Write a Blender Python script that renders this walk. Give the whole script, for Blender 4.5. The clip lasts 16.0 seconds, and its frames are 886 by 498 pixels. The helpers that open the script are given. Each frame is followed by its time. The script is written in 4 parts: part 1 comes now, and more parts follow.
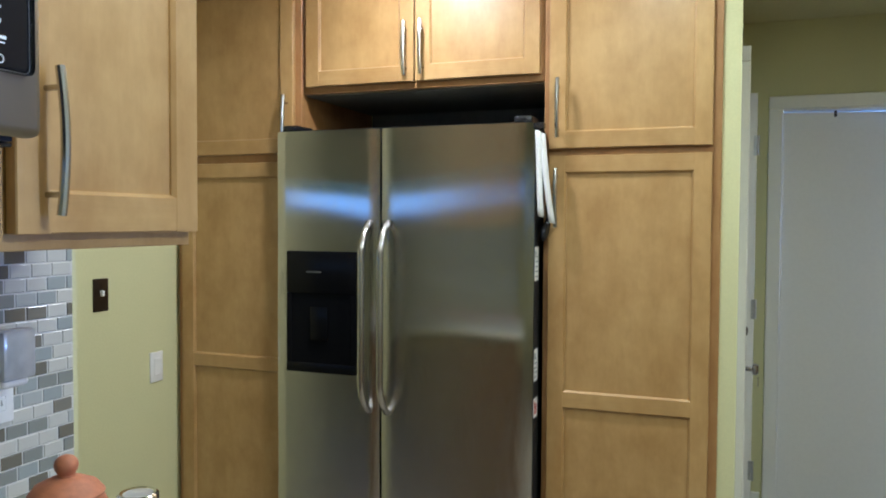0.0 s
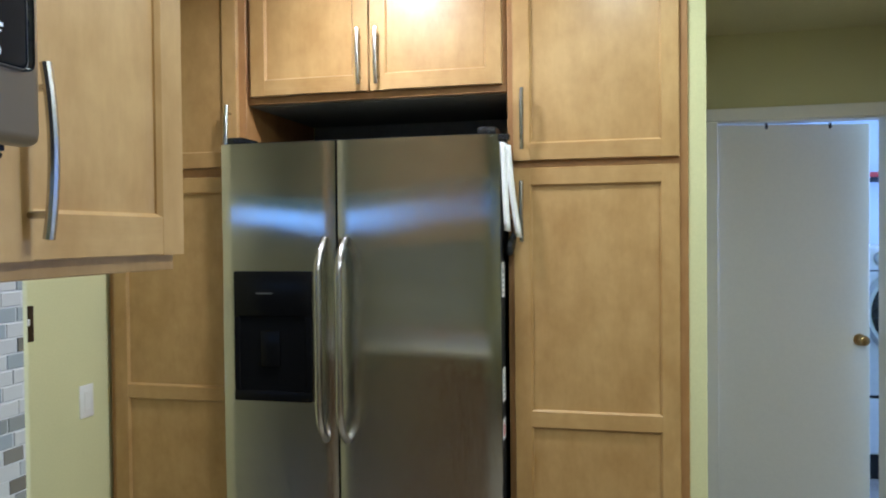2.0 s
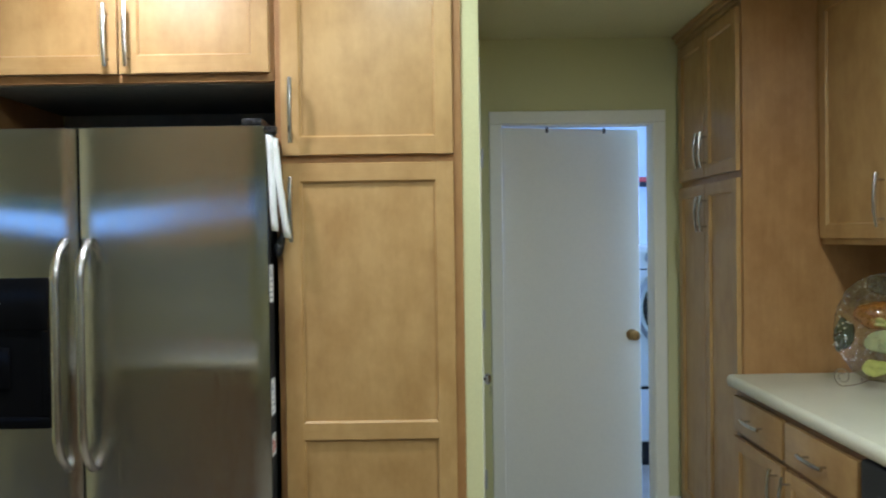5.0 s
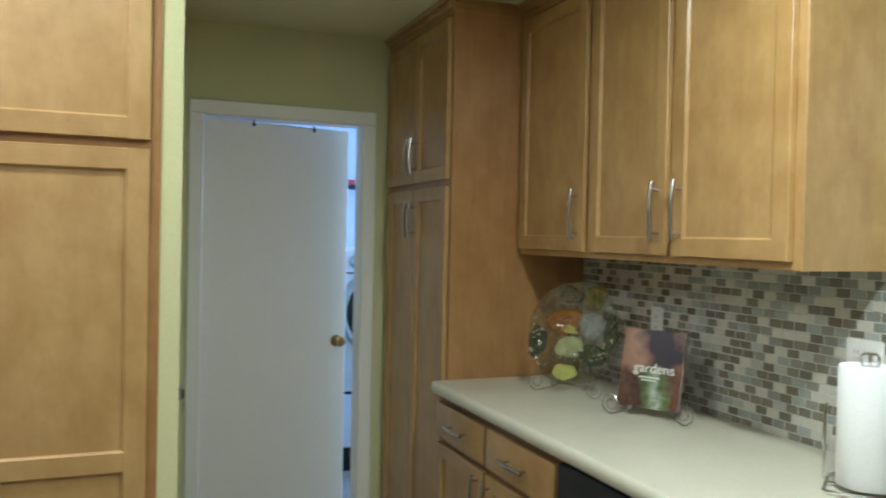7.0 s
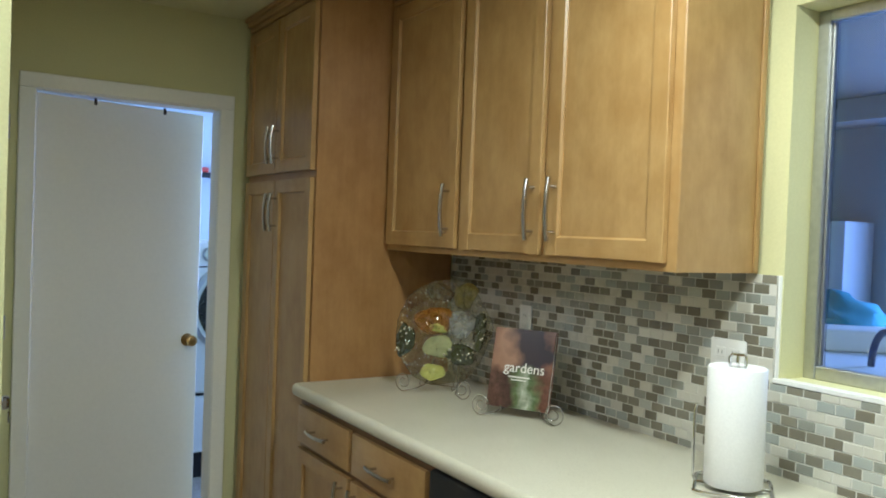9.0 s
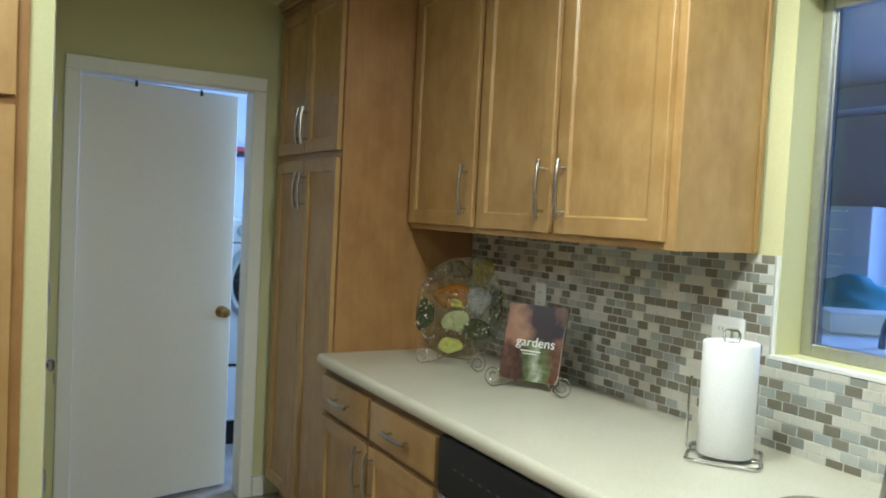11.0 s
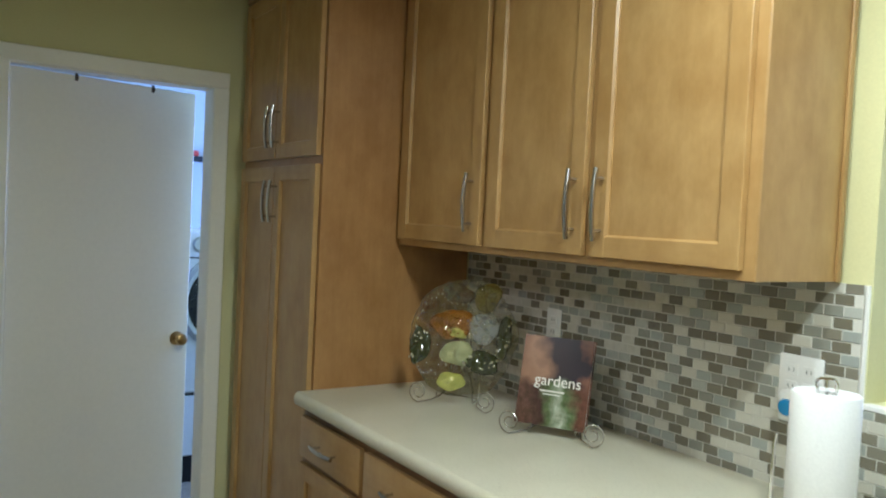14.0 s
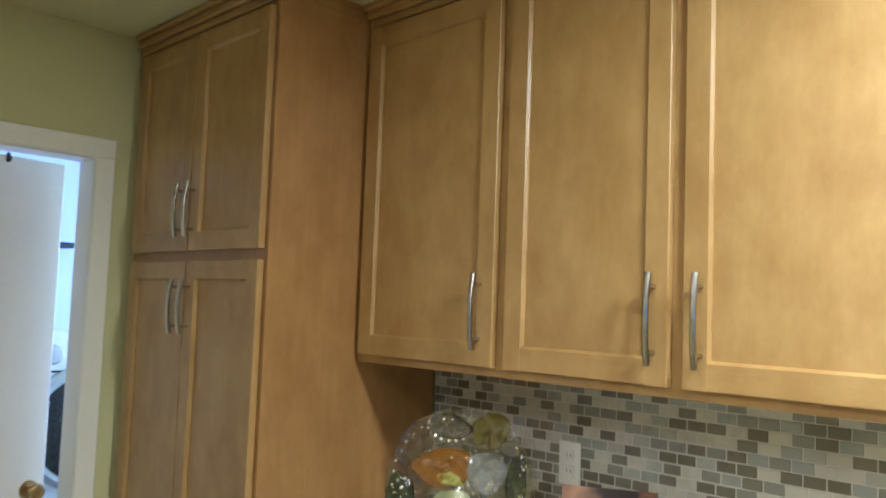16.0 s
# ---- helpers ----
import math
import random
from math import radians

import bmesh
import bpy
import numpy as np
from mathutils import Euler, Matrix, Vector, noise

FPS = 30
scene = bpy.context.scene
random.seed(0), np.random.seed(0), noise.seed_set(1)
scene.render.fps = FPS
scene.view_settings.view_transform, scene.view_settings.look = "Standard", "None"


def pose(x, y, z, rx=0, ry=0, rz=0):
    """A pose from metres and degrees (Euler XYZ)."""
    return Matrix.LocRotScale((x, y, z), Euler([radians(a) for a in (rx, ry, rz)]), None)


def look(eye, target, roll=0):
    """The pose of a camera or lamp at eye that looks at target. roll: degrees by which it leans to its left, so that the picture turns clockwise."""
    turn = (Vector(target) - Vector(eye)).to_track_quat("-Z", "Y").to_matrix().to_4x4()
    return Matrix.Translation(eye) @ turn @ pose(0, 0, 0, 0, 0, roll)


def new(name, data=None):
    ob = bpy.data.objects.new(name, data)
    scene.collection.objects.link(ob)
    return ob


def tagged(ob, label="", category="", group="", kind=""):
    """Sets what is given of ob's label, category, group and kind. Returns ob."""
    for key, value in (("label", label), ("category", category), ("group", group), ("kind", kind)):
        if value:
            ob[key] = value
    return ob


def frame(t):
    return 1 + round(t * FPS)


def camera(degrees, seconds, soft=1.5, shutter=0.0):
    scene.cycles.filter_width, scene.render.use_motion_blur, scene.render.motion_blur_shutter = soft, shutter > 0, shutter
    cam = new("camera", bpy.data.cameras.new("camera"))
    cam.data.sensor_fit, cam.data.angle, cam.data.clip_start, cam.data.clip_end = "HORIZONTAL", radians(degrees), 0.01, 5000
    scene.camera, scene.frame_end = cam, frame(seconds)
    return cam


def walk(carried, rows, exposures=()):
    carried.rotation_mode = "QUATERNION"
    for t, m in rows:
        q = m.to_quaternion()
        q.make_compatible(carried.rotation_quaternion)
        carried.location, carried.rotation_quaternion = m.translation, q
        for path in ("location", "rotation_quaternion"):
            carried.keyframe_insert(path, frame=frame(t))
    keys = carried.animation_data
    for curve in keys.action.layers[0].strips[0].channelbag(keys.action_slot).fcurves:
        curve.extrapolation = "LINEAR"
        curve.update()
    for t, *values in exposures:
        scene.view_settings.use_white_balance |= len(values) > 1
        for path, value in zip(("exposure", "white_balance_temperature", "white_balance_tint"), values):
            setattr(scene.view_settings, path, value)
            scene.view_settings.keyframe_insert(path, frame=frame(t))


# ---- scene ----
cam = camera(58.2, 16.0, soft=1.9, shutter=0.5)
PATH = [
    (0, (-0.116, -0.098, 1.449), (-0.812, 1.776, 1.378), 0.3),
    (0.5, (-0.153, -0.079, 1.456), (-0.848, 1.796, 1.394), 0.3),
    (1, (-0.207, -0.058, 1.46), (-0.864, 1.83, 1.405), 0.2),
    (1.5, (-0.285, -0.048, 1.456), (-0.848, 1.871, 1.413), -0.2),
    (2, (-0.329, -0.045, 1.454), (-0.797, 1.899, 1.418), -0.6),
    (2.5, (-0.336, -0.044, 1.453), (-0.733, 1.916, 1.426), -1.0),
    (3, (-0.351, -0.023, 1.451), (-0.666, 1.952, 1.423), -1.2),
    (5.5, (-0.218, 0.151, 1.441), (-0.085, 2.146, 1.408), -0.4),
    (6, (-0.22, 0.192, 1.447), (0.091, 2.167, 1.411), 0.1),
    (6.5, (-0.245, 0.238, 1.451), (0.29, 2.165, 1.418), 0.5),
    (7, (-0.249, 0.305, 1.457), (0.491, 2.163, 1.424), 1.2),
    (7.5, (-0.244, 0.377, 1.467), (0.66, 2.161, 1.43), 1.7),
    (8, (-0.23, 0.43, 1.48), (0.78, 2.155, 1.436), 1.8),
    (8.5, (-0.233, 0.446, 1.472), (0.829, 2.14, 1.436), 2.1),
    (11, (-0.226, 0.298, 1.455), (0.751, 2.04, 1.366), 2.9),
    (11.5, (-0.171, 0.24, 1.439), (0.735, 2.02, 1.334), 2.7),
    (12, (-0.132, 0.203, 1.423), (0.737, 2.0, 1.304), 2.7),
    (12.5, (-0.154, 0.251, 1.449), (0.724, 2.043, 1.31), 2.4),
    (13, (-0.174, 0.381, 1.465), (0.752, 2.149, 1.331), 2.4),
    (13.5, (-0.186, 0.553, 1.476), (0.828, 2.273, 1.363), 2.5),
    (14, (-0.174, 0.749, 1.489), (0.917, 2.424, 1.414), 2.8),
    (14.5, (-0.14, 0.948, 1.512), (1.011, 2.584, 1.483), 2.7),
    (15, (-0.177, 1.15, 1.527), (1.07, 2.713, 1.559), 2.7),
    (15.5, (-0.179, 1.334, 1.548), (1.146, 2.829, 1.634), 2.4),
    (16, (-0.179, 1.503, 1.559), (1.234, 2.911, 1.698), 2.1),
]
walk(cam, [(t, look(eye, target, roll)) for t, eye, target, roll in PATH],
     exposures=[(0.0, 0.08, 5850, 10), (3.0, 0.09, 5800, 10), (7.0, 0.09, 6000, 9), (8.5, 0.12, 6150, 9), (13.0, 0.12, 6150, 9), (14.5, 0.10, 6050, 9), (15.0, 0.22, 6250, 10), (16.0, 0.64, 6200, 14)])

# ---- light ----
world = bpy.data.worlds.new("sky")
scene.world = world
world.use_nodes = True
wn = world.node_tree.nodes
sky = wn.new("ShaderNodeTexSky")
sky.sky_type = "NISHITA"
sky.sun_disc = False
sky.sun_elevation, sky.sun_rotation = radians(6), radians(20)
wn["Background"].inputs["Strength"].default_value = 0.10
# the camera is balanced for the warm lamps, so the sky reads deep blue
tint = wn.new("ShaderNodeMix")
tint.data_type, tint.blend_type = "RGBA", "MULTIPLY"
tint.inputs["Factor"].default_value, tint.inputs[7].default_value = 1.0, (0.16, 0.40, 1.0, 1)
world.node_tree.links.new(sky.outputs["Color"], tint.inputs[6])
world.node_tree.links.new(tint.outputs[2], wn["Background"].inputs["Color"])


def lamp(name, m, power, colour, size, size_y=None, spread=180):
    data = bpy.data.lights.new(name, "AREA")
    data.energy, data.color, data.size = power, colour, size
    data.shape = "DISK" if size_y is None else "RECTANGLE"
    if size_y:
        data.size_y = size_y
    data.spread = radians(spread)
    ob = new(name, data)
    ob.matrix_world = m
    return ob


WARM, COOL, SKYBLUE = (0.905, 1.0, 0.955), (0.26, 0.43, 1.0), (0.22, 0.46, 1.0)
ROSY = (0.96, 0.97, 1.05)       # pink tint given to the over-fridge lamp so the doors' sheen reads pinkish
# first, fourth and fifth follow highlights and shadows; the others are added fill
CANS_AND_FILL = [(-1.13, 2.08, 14.0, 180), (-0.38, 2.03, 6.0, 180), (-0.66, 0.80, 8.0, 180), (0.76, 1.05, 22.5, 180), (0.76, 1.62, 11.5, 180), (-0.3, -1.4, 2.0, 180)]
for cx, cy, cw, cs in CANS_AND_FILL:
    lamp("can_or_fill_lamp", pose(cx, cy, 2.412), cw, ROSY if cx < -1 else WARM, 0.15, spread=cs)
# daylight that comes in at the openings
lamp("dining_daylight", pose(-3.10, -2.64, 1.60, 90), 6.2, SKYBLUE, 4.2, 0.22)
lamp("kitchen_daylight", pose(0.15, -2.64, 1.60, 90), 0.8, SKYBLUE, 2.25, 0.22)
lamp("sunroom_daylight", pose(4.44, 1.90, 1.45, 0, 90), 130.0, COOL, 1.2, 0.55)
lamp("laundry_daylight", pose(2.3, 4.9, 1.6, 0, 90), 75.0, COOL, 1.0, 1.0)

# ---- materials ----


def nodes(name):
    m = bpy.data.materials.new(name)
    m.use_nodes = True
    return m, m.node_tree, m.node_tree.nodes["Principled BSDF"]


def ramp(nt, fac, stops, constant=False):
    r = nt.nodes.new("ShaderNodeValToRGB")
    if constant:
        r.color_ramp.interpolation = "CONSTANT"
    el = r.color_ramp.elements
    while len(el) < len(stops):
        el.new(0.5)
    for e, (p, c) in zip(el, stops):
        e.position, e.color = p, (*c, 1)
    nt.links.new(fac, r.inputs["Fac"])
    return r.outputs["Color"]


def noise_tex(nt, scale, stretch=(1, 1, 1), detail=4, rough=0.5, coords="Object"):
    tc = nt.nodes.new("ShaderNodeTexCoord")
    mp = nt.nodes.new("ShaderNodeMapping")
    mp.inputs["Scale"].default_value = stretch
    nz = nt.nodes.new("ShaderNodeTexNoise")
    nz.inputs["Scale"].default_value, nz.inputs["Detail"].default_value, nz.inputs["Roughness"].default_value = scale, detail, rough
    nt.links.new(tc.outputs[coords], mp.inputs["Vector"])
    nt.links.new(mp.outputs["Vector"], nz.inputs["Vector"])
    return nz.outputs["Fac"]


def bump(nt, bsdf, height, strength, distance):
    b = nt.nodes.new("ShaderNodeBump")
    b.inputs["Strength"].default_value, b.inputs["Distance"].default_value = strength, distance
    nt.links.new(height, b.inputs["Height"])
    nt.links.new(b.outputs["Normal"], bsdf.inputs["Normal"])


def mixed(nt, a, b, fac, mode="MULTIPLY"):
    mx = nt.nodes.new("ShaderNodeMix")
    mx.data_type, mx.blend_type = "RGBA", mode
    if isinstance(fac, float):
        mx.inputs["Factor"].default_value = fac
    else:
        nt.links.new(fac, mx.inputs["Factor"])
    nt.links.new(a, mx.inputs[6])
    nt.links.new(b, mx.inputs[7])
    return mx.outputs[2]


def plain(name, colour, rough=0.5, metal=0.0, scale=40.0, vary=0.08, relief=0.05, coat=0.0, big=3.0):
    m, nt, b = nodes(name)
    lo = tuple(c * (1 - vary) for c in colour)
    hi = tuple(min(1, c * (1 + vary)) for c in colour)
    fine, broad = noise_tex(nt, scale), noise_tex(nt, big)
    c1 = ramp(nt, fine, [(0.3, lo), (0.7, hi)])
    c2 = ramp(nt, broad, [(0.3, (1 - vary,) * 3), (0.7, (1, 1, 1))])
    nt.links.new(mixed(nt, c1, c2, 1.0), b.inputs["Base Color"])
    b.inputs["Roughness"].default_value, b.inputs["Metallic"].default_value = rough, metal
    b.inputs["Coat Weight"].default_value = coat
    if relief:
        bump(nt, b, fine, relief, 0.002)
    return m


def wood(name, stretch, dark, light):
    m, nt, b = nodes(name)
    grain = noise_tex(nt, 5.0, stretch, 6, 0.62)
    fine = noise_tex(nt, 26.0, stretch, 3, 0.6)
    blotch = noise_tex(nt, 9.0, (1, 1, 0.7), 6, 0.64)
    c = ramp(nt, grain, [(0.25, dark), (0.5, tuple((a + d) / 2 for a, d in zip(dark, light))), (0.78, light)])
    c = mixed(nt, c, ramp(nt, fine, [(0.3, (0.92, 0.91, 0.89)), (0.7, (1, 1, 1))]), 0.5)
    c = mixed(nt, c, ramp(nt, blotch, [(0.34, (0.74, 0.65, 0.53)), (0.64, (0.985, 0.975, 0.96))]), 0.85)
    info = nt.nodes.new("ShaderNodeObjectInfo")
    c = mixed(nt, c, ramp(nt, info.outputs["Random"], [(0.0, (0.92, 0.90, 0.88)), (1.0, (1, 1, 1))]), 1.0)
    nt.links.new(c, b.inputs["Base Color"])
    nt.links.new(ramp(nt, grain, [(0.2, (0.48,) * 3), (0.8, (0.38,) * 3)]), b.inputs["Roughness"])
    b.inputs["Specular IOR Level"].default_value = 0.4
    b.inputs["Coat Weight"].default_value, b.inputs["Coat Roughness"].default_value = 0.45, 0.32
    bump(nt, b, fine, 0.06, 0.001)
    return m


DARKW, LIGHTW = (0.464, 0.281, 0.104), (0.520, 0.331, 0.133)
WOOD_V = wood("maple_upright", (6, 6, 0.9), DARKW, LIGHTW)
# darker, more orange maple for pantry and over-fridge cabinet bodies
WOOD_SIDE = wood("maple_darker_side", (9, 9, 0.7), (0.38, 0.195, 0.068), (0.45, 0.245, 0.092))
WOOD_H = wood("maple_level", (0.7, 0.7, 9), DARKW, LIGHTW)
# same maple, darkened to paint in the worktop overhang's shade on base bodies
WOOD_FRAME_SHADED = wood("maple_frame_in_shade", (6, 6, 0.9), (0.20, 0.105, 0.05), (0.24, 0.13, 0.062))
WALL = plain("yellow_wall_paint", (0.66, 0.63, 0.345), 0.75, 0, 160, 0.03, 0.12)
CEIL = plain("ceiling_paint", (0.66, 0.62, 0.36), 0.85, 0, 120, 0.04, 0.2)
WHITE = plain("white_gloss_paint", (0.89, 0.87, 0.785), 0.42, 0, 70, 0.015, 0.008)
PLASTIC = plain("white_plastic", (0.80, 0.79, 0.75), 0.35, 0, 60, 0.02, 0.0)
GROUT = plain("grout", (0.66, 0.64, 0.57), 0.9, 0, 300, 0.08, 0.3)
BLUEWALL = plain("pale_blue_wall", (0.62, 0.66, 0.68), 0.8, 0, 90, 0.04, 0.1)
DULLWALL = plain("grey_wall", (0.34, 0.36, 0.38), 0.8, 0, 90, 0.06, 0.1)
BLACK = plain("black_plastic", (0.014, 0.014, 0.015), 0.22, 0, 80, 0.1, 0.02)
MATTBLACK = plain("black_textured", (0.02, 0.02, 0.021), 0.5, 0, 300, 0.15, 0.3)
# dark grey that paints in shade: fridge alcove panels and outlet slots
VOID = plain("gap_shade", (0.20, 0.20, 0.165), 0.8)
MATTBLACK.node_tree.nodes["Principled BSDF"].inputs["Specular IOR Level"].default_value = 0.25
BRONZE = plain("bronze", (0.07, 0.05, 0.035), 0.35, 0.8)
NICKEL = plain("brushed_nickel", (0.52, 0.50, 0.47), 0.24, 1.0, 200, 0.05, 0.0)
CHROME = plain("chrome", (0.78, 0.78, 0.78), 0.08, 1.0, 50, 0.02, 0.0)
BRASS = plain("worn_brass", (0.52, 0.36, 0.17), 0.28, 1.0, 50, 0.1, 0.0)
ALU = plain("aluminium", (0.56, 0.56, 0.54), 0.38, 1.0, 60, 0.06, 0.0)
TERRA = plain("terracotta", (0.44, 0.150, 0.065), 0.62, 0, 90, 0.12, 0.1)
PAPER = plain("paper", (0.80, 0.79, 0.75), 0.85, 0, 60, 0.03, 0.0)
TOWEL = plain("paper_towel", (0.82, 0.81, 0.78), 0.95, 0, 180, 0.03, 0.5)
BLUE = plain("blue_plastic", (0.02, 0.24, 0.50), 0.4)
TEAL = plain("teal_cloth", (0.02, 0.22, 0.27), 0.9, 0, 70, 0.15, 0.3)
NAVY = plain("navy_plastic", (0.015, 0.03, 0.09), 0.4)
RED = plain("red_print", (0.50, 0.05, 0.04), 0.6)
INK = plain("white_print", (0.85, 0.85, 0.83), 0.6, 0, 40, 0.01, 0.0)
COVERINK = plain("cream_print", (0.78, 0.74, 0.66), 0.5, 0, 40, 0.05, 0.0)
DIMINK = plain("dim_print", (0.09, 0.09, 0.09), 0.6, 0, 40, 0.01, 0.0)
GREYINK = plain("grey_print", (0.25, 0.27, 0.30), 0.6, 0, 40, 0.01, 0.0)


def counter_mat():
    m, nt, b = nodes("cream_solid_surface")
    speck, cloud = noise_tex(nt, 420, (1, 1, 1), 2, 0.7), noise_tex(nt, 6, (1, 1, 1), 4)
    c = ramp(nt, speck, [(0.34, (0.42, 0.385, 0.29)), (0.45, (0.60, 0.565, 0.44)), (0.7, (0.65, 0.615, 0.49))])
    c = mixed(nt, c, ramp(nt, cloud, [(0.3, (0.93, 0.93, 0.91)), (0.7, (1, 1, 1))]), 1.0)
    nt.links.new(c, b.inputs["Base Color"])
    b.inputs["Roughness"].default_value = 0.28
    return m


def floor_mat():
    m, nt, b = nodes("mottled_floor")
    a, f = noise_tex(nt, 5, (1, 1, 1), 8, 0.65), noise_tex(nt, 38, (1, 1, 1), 5, 0.6)
    c = ramp(nt, a, [(0.3, (0.20, 0.165, 0.12)), (0.5, (0.34, 0.29, 0.22)), (0.7, (0.44, 0.40, 0.32))])
    c = mixed(nt, c, ramp(nt, f, [(0.3, (0.75, 0.73, 0.7)), (0.7, (1, 1, 1))]), 0.8)
    nt.links.new(c, b.inputs["Base Color"])
    b.inputs["Roughness"].default_value = 0.4
    bump(nt, b, f, 0.15, 0.002)
    return m


def steel(name, stretch, colour=(0.50, 0.49, 0.465), rough=0.26, aniso=0.0):
    m, nt, b = nodes(name)
    g = noise_tex(nt, 60, stretch, 3, 0.6)
    broad = noise_tex(nt, 2.5, (1, 1, 1), 3)
    c = ramp(nt, g, [(0.3, tuple(k * 0.97 for k in colour)), (0.7, colour)])
    c = mixed(nt, c, ramp(nt, broad, [(0.3, (0.94,) * 3), (0.7, (1, 1, 1))]), 1.0)
    nt.links.new(c, b.inputs["Base Color"])
    nt.links.new(ramp(nt, g, [(0.3, (rough + 0.015,) * 3), (0.7, (rough - 0.015,) * 3)]), b.inputs["Roughness"])
    b.inputs["Metallic"].default_value = 1.0
    b.inputs["Anisotropic"].default_value = aniso
    if aniso:
        tg = nt.nodes.new("ShaderNodeTangent")
        tg.direction_type, tg.axis = "RADIAL", "Z"
        nt.links.new(tg.outputs["Tangent"], b.inputs["Tangent"])
    if aniso:
        # rolled sheet is never quite flat, and its upright grain spreads light sideways
        b1, b2 = nt.nodes.new("ShaderNodeBump"), nt.nodes.new("ShaderNodeBump")
        b1.inputs["Strength"].default_value, b1.inputs["Distance"].default_value = 0.3, 0.006
        b2.inputs["Strength"].default_value, b2.inputs["Distance"].default_value = 0.6, 0.00045
        nt.links.new(noise_tex(nt, 2.4, (1.0, 1.0, 0.8), 1, 0.4), b1.inputs["Height"])
        nt.links.new(noise_tex(nt, 60, (26, 26, 0.05), 2, 0.5), b2.inputs["Height"])
        nt.links.new(b1.outputs["Normal"], b2.inputs["Normal"])
        nt.links.new(b2.outputs["Normal"], b.inputs["Normal"])
    return m


COUNTER, FLOOR = counter_mat(), floor_mat()
STEEL = steel("brushed_steel", (0.25, 0.25, 30), (0.56, 0.547, 0.54), 0.13, 1.0)
TRIMSTEEL = steel("appliance_steel", (0.25, 0.25, 30), (0.40, 0.375, 0.32), 0.36)
SINKSTEEL = steel("sink_steel", (1, 1, 1), (0.46, 0.45, 0.43), 0.3)

PALETTE = [
    (0.00, (0.20, 0.18, 0.135)), (0.20, (0.30, 0.305, 0.265)), (0.36, (0.39, 0.415, 0.385)),
    (0.52, (0.50, 0.51, 0.465)), (0.62, (0.62, 0.60, 0.52)), (0.88, (0.25, 0.23, 0.18)),
]


def tile_mat(name, island):
    m, nt, b = nodes(name)
    src = nt.nodes.new("ShaderNodeNewGeometry").outputs["Random Per Island"] if island else nt.nodes.new("ShaderNodeObjectInfo").outputs["Random"]
    c = ramp(nt, src, PALETTE, True)
    vein = noise_tex(nt, 34, (1, 1, 1), 5, 0.65, "Object" if island else "Generated")
    c = mixed(nt, c, ramp(nt, vein, [(0.3, (0.76, 0.75, 0.72)), (0.65, (1, 1, 1))]), 0.9)
    nt.links.new(c, b.inputs["Base Color"])
    nt.links.new(ramp(nt, src, [(0.0, (0.10,) * 3), (0.62, (0.32,) * 3), (0.88, (0.10,) * 3)], True), b.inputs["Roughness"])
    return m


TILE, TILES = tile_mat("mosaic_tile", False), tile_mat("mosaic_tiles", True)


def glass_pane_mat():
    m, nt, b = nodes("window_glass")
    tr, gl = nt.nodes.new("ShaderNodeBsdfTransparent"), nt.nodes.new("ShaderNodeBsdfGlossy")
    gl.inputs["Roughness"].default_value = 0.02
    tr.inputs["Color"].default_value = (0.90, 0.95, 0.97, 1)
    fr, mx = nt.nodes.new("ShaderNodeFresnel"), nt.nodes.new("ShaderNodeMixShader")
    nt.links.new(fr.outputs[0], mx.inputs[0])
    nt.links.new(tr.outputs[0], mx.inputs[1])
    nt.links.new(gl.outputs[0], mx.inputs[2])
    nt.links.new(mx.outputs[0], nt.nodes["Material Output"].inputs["Surface"])
    return m


def art_glass(name, colour, clear, rough=0.06, lump=16, depth=0.006):
    m, nt, b = nodes(name)
    n = noise_tex(nt, 30, (1, 1, 1), 4)
    nt.links.new(ramp(nt, n, [(0.3, tuple(k * 0.75 for k in colour)), (0.7, colour)]), b.inputs["Base Color"])
    b.inputs["Roughness"].default_value, b.inputs["Transmission Weight"].default_value = rough, clear
    b.inputs["IOR"].default_value = 1.45
    b.inputs["Coat Weight"].default_value, b.inputs["Coat Roughness"].default_value = 1.0, 0.02
    b.inputs["Coat IOR"].default_value = 1.7
    bump(nt, b, noise_tex(nt, lump, (1, 1, 1), 1), 1.0, depth)
    return m


PANE = glass_pane_mat()
CLEAR = art_glass("clear_wavy_glass", (0.74, 0.72, 0.60), 1.0, 0.03, 14, 0.006)
SMOKE = art_glass("smoky_clear_glass", (0.50, 0.50, 0.44), 0.6, 0.05, 30, 0.008)
OLIVE = art_glass("olive_glass", (0.30, 0.24, 0.05), 0.5)
AMBER = art_glass("amber_glass", (0.50, 0.20, 0.025), 0.6)
LIME = art_glass("lime_glass", (0.72, 0.74, 0.38), 0.6)
YELLOWLIME = art_glass("yellow_lime_glass", (0.75, 0.75, 0.2), 0.5)
MOSS = art_glass("dark_green_glass", (0.035, 0.046, 0.014), 0.25, 0.04, 30, 0.006)
# mirror metal for beads that stand in for highlights on dimpled glass
GLINT_BEAD = plain("silvered_glint_bead", (0.80, 0.80, 0.76), 0.05, 1.0, 50, 0.03, 0.0)
FROST = art_glass("frosted_plastic", (0.75, 0.77, 0.80), 0.55, 0.3)


def emit(name, colour, strength):
    m, nt, b = nodes(name)
    b.inputs["Emission Color"].default_value, b.inputs["Emission Strength"].default_value = (*colour, 1), strength
    return m


LENS = emit("lamp_lens", WARM, 9.0)

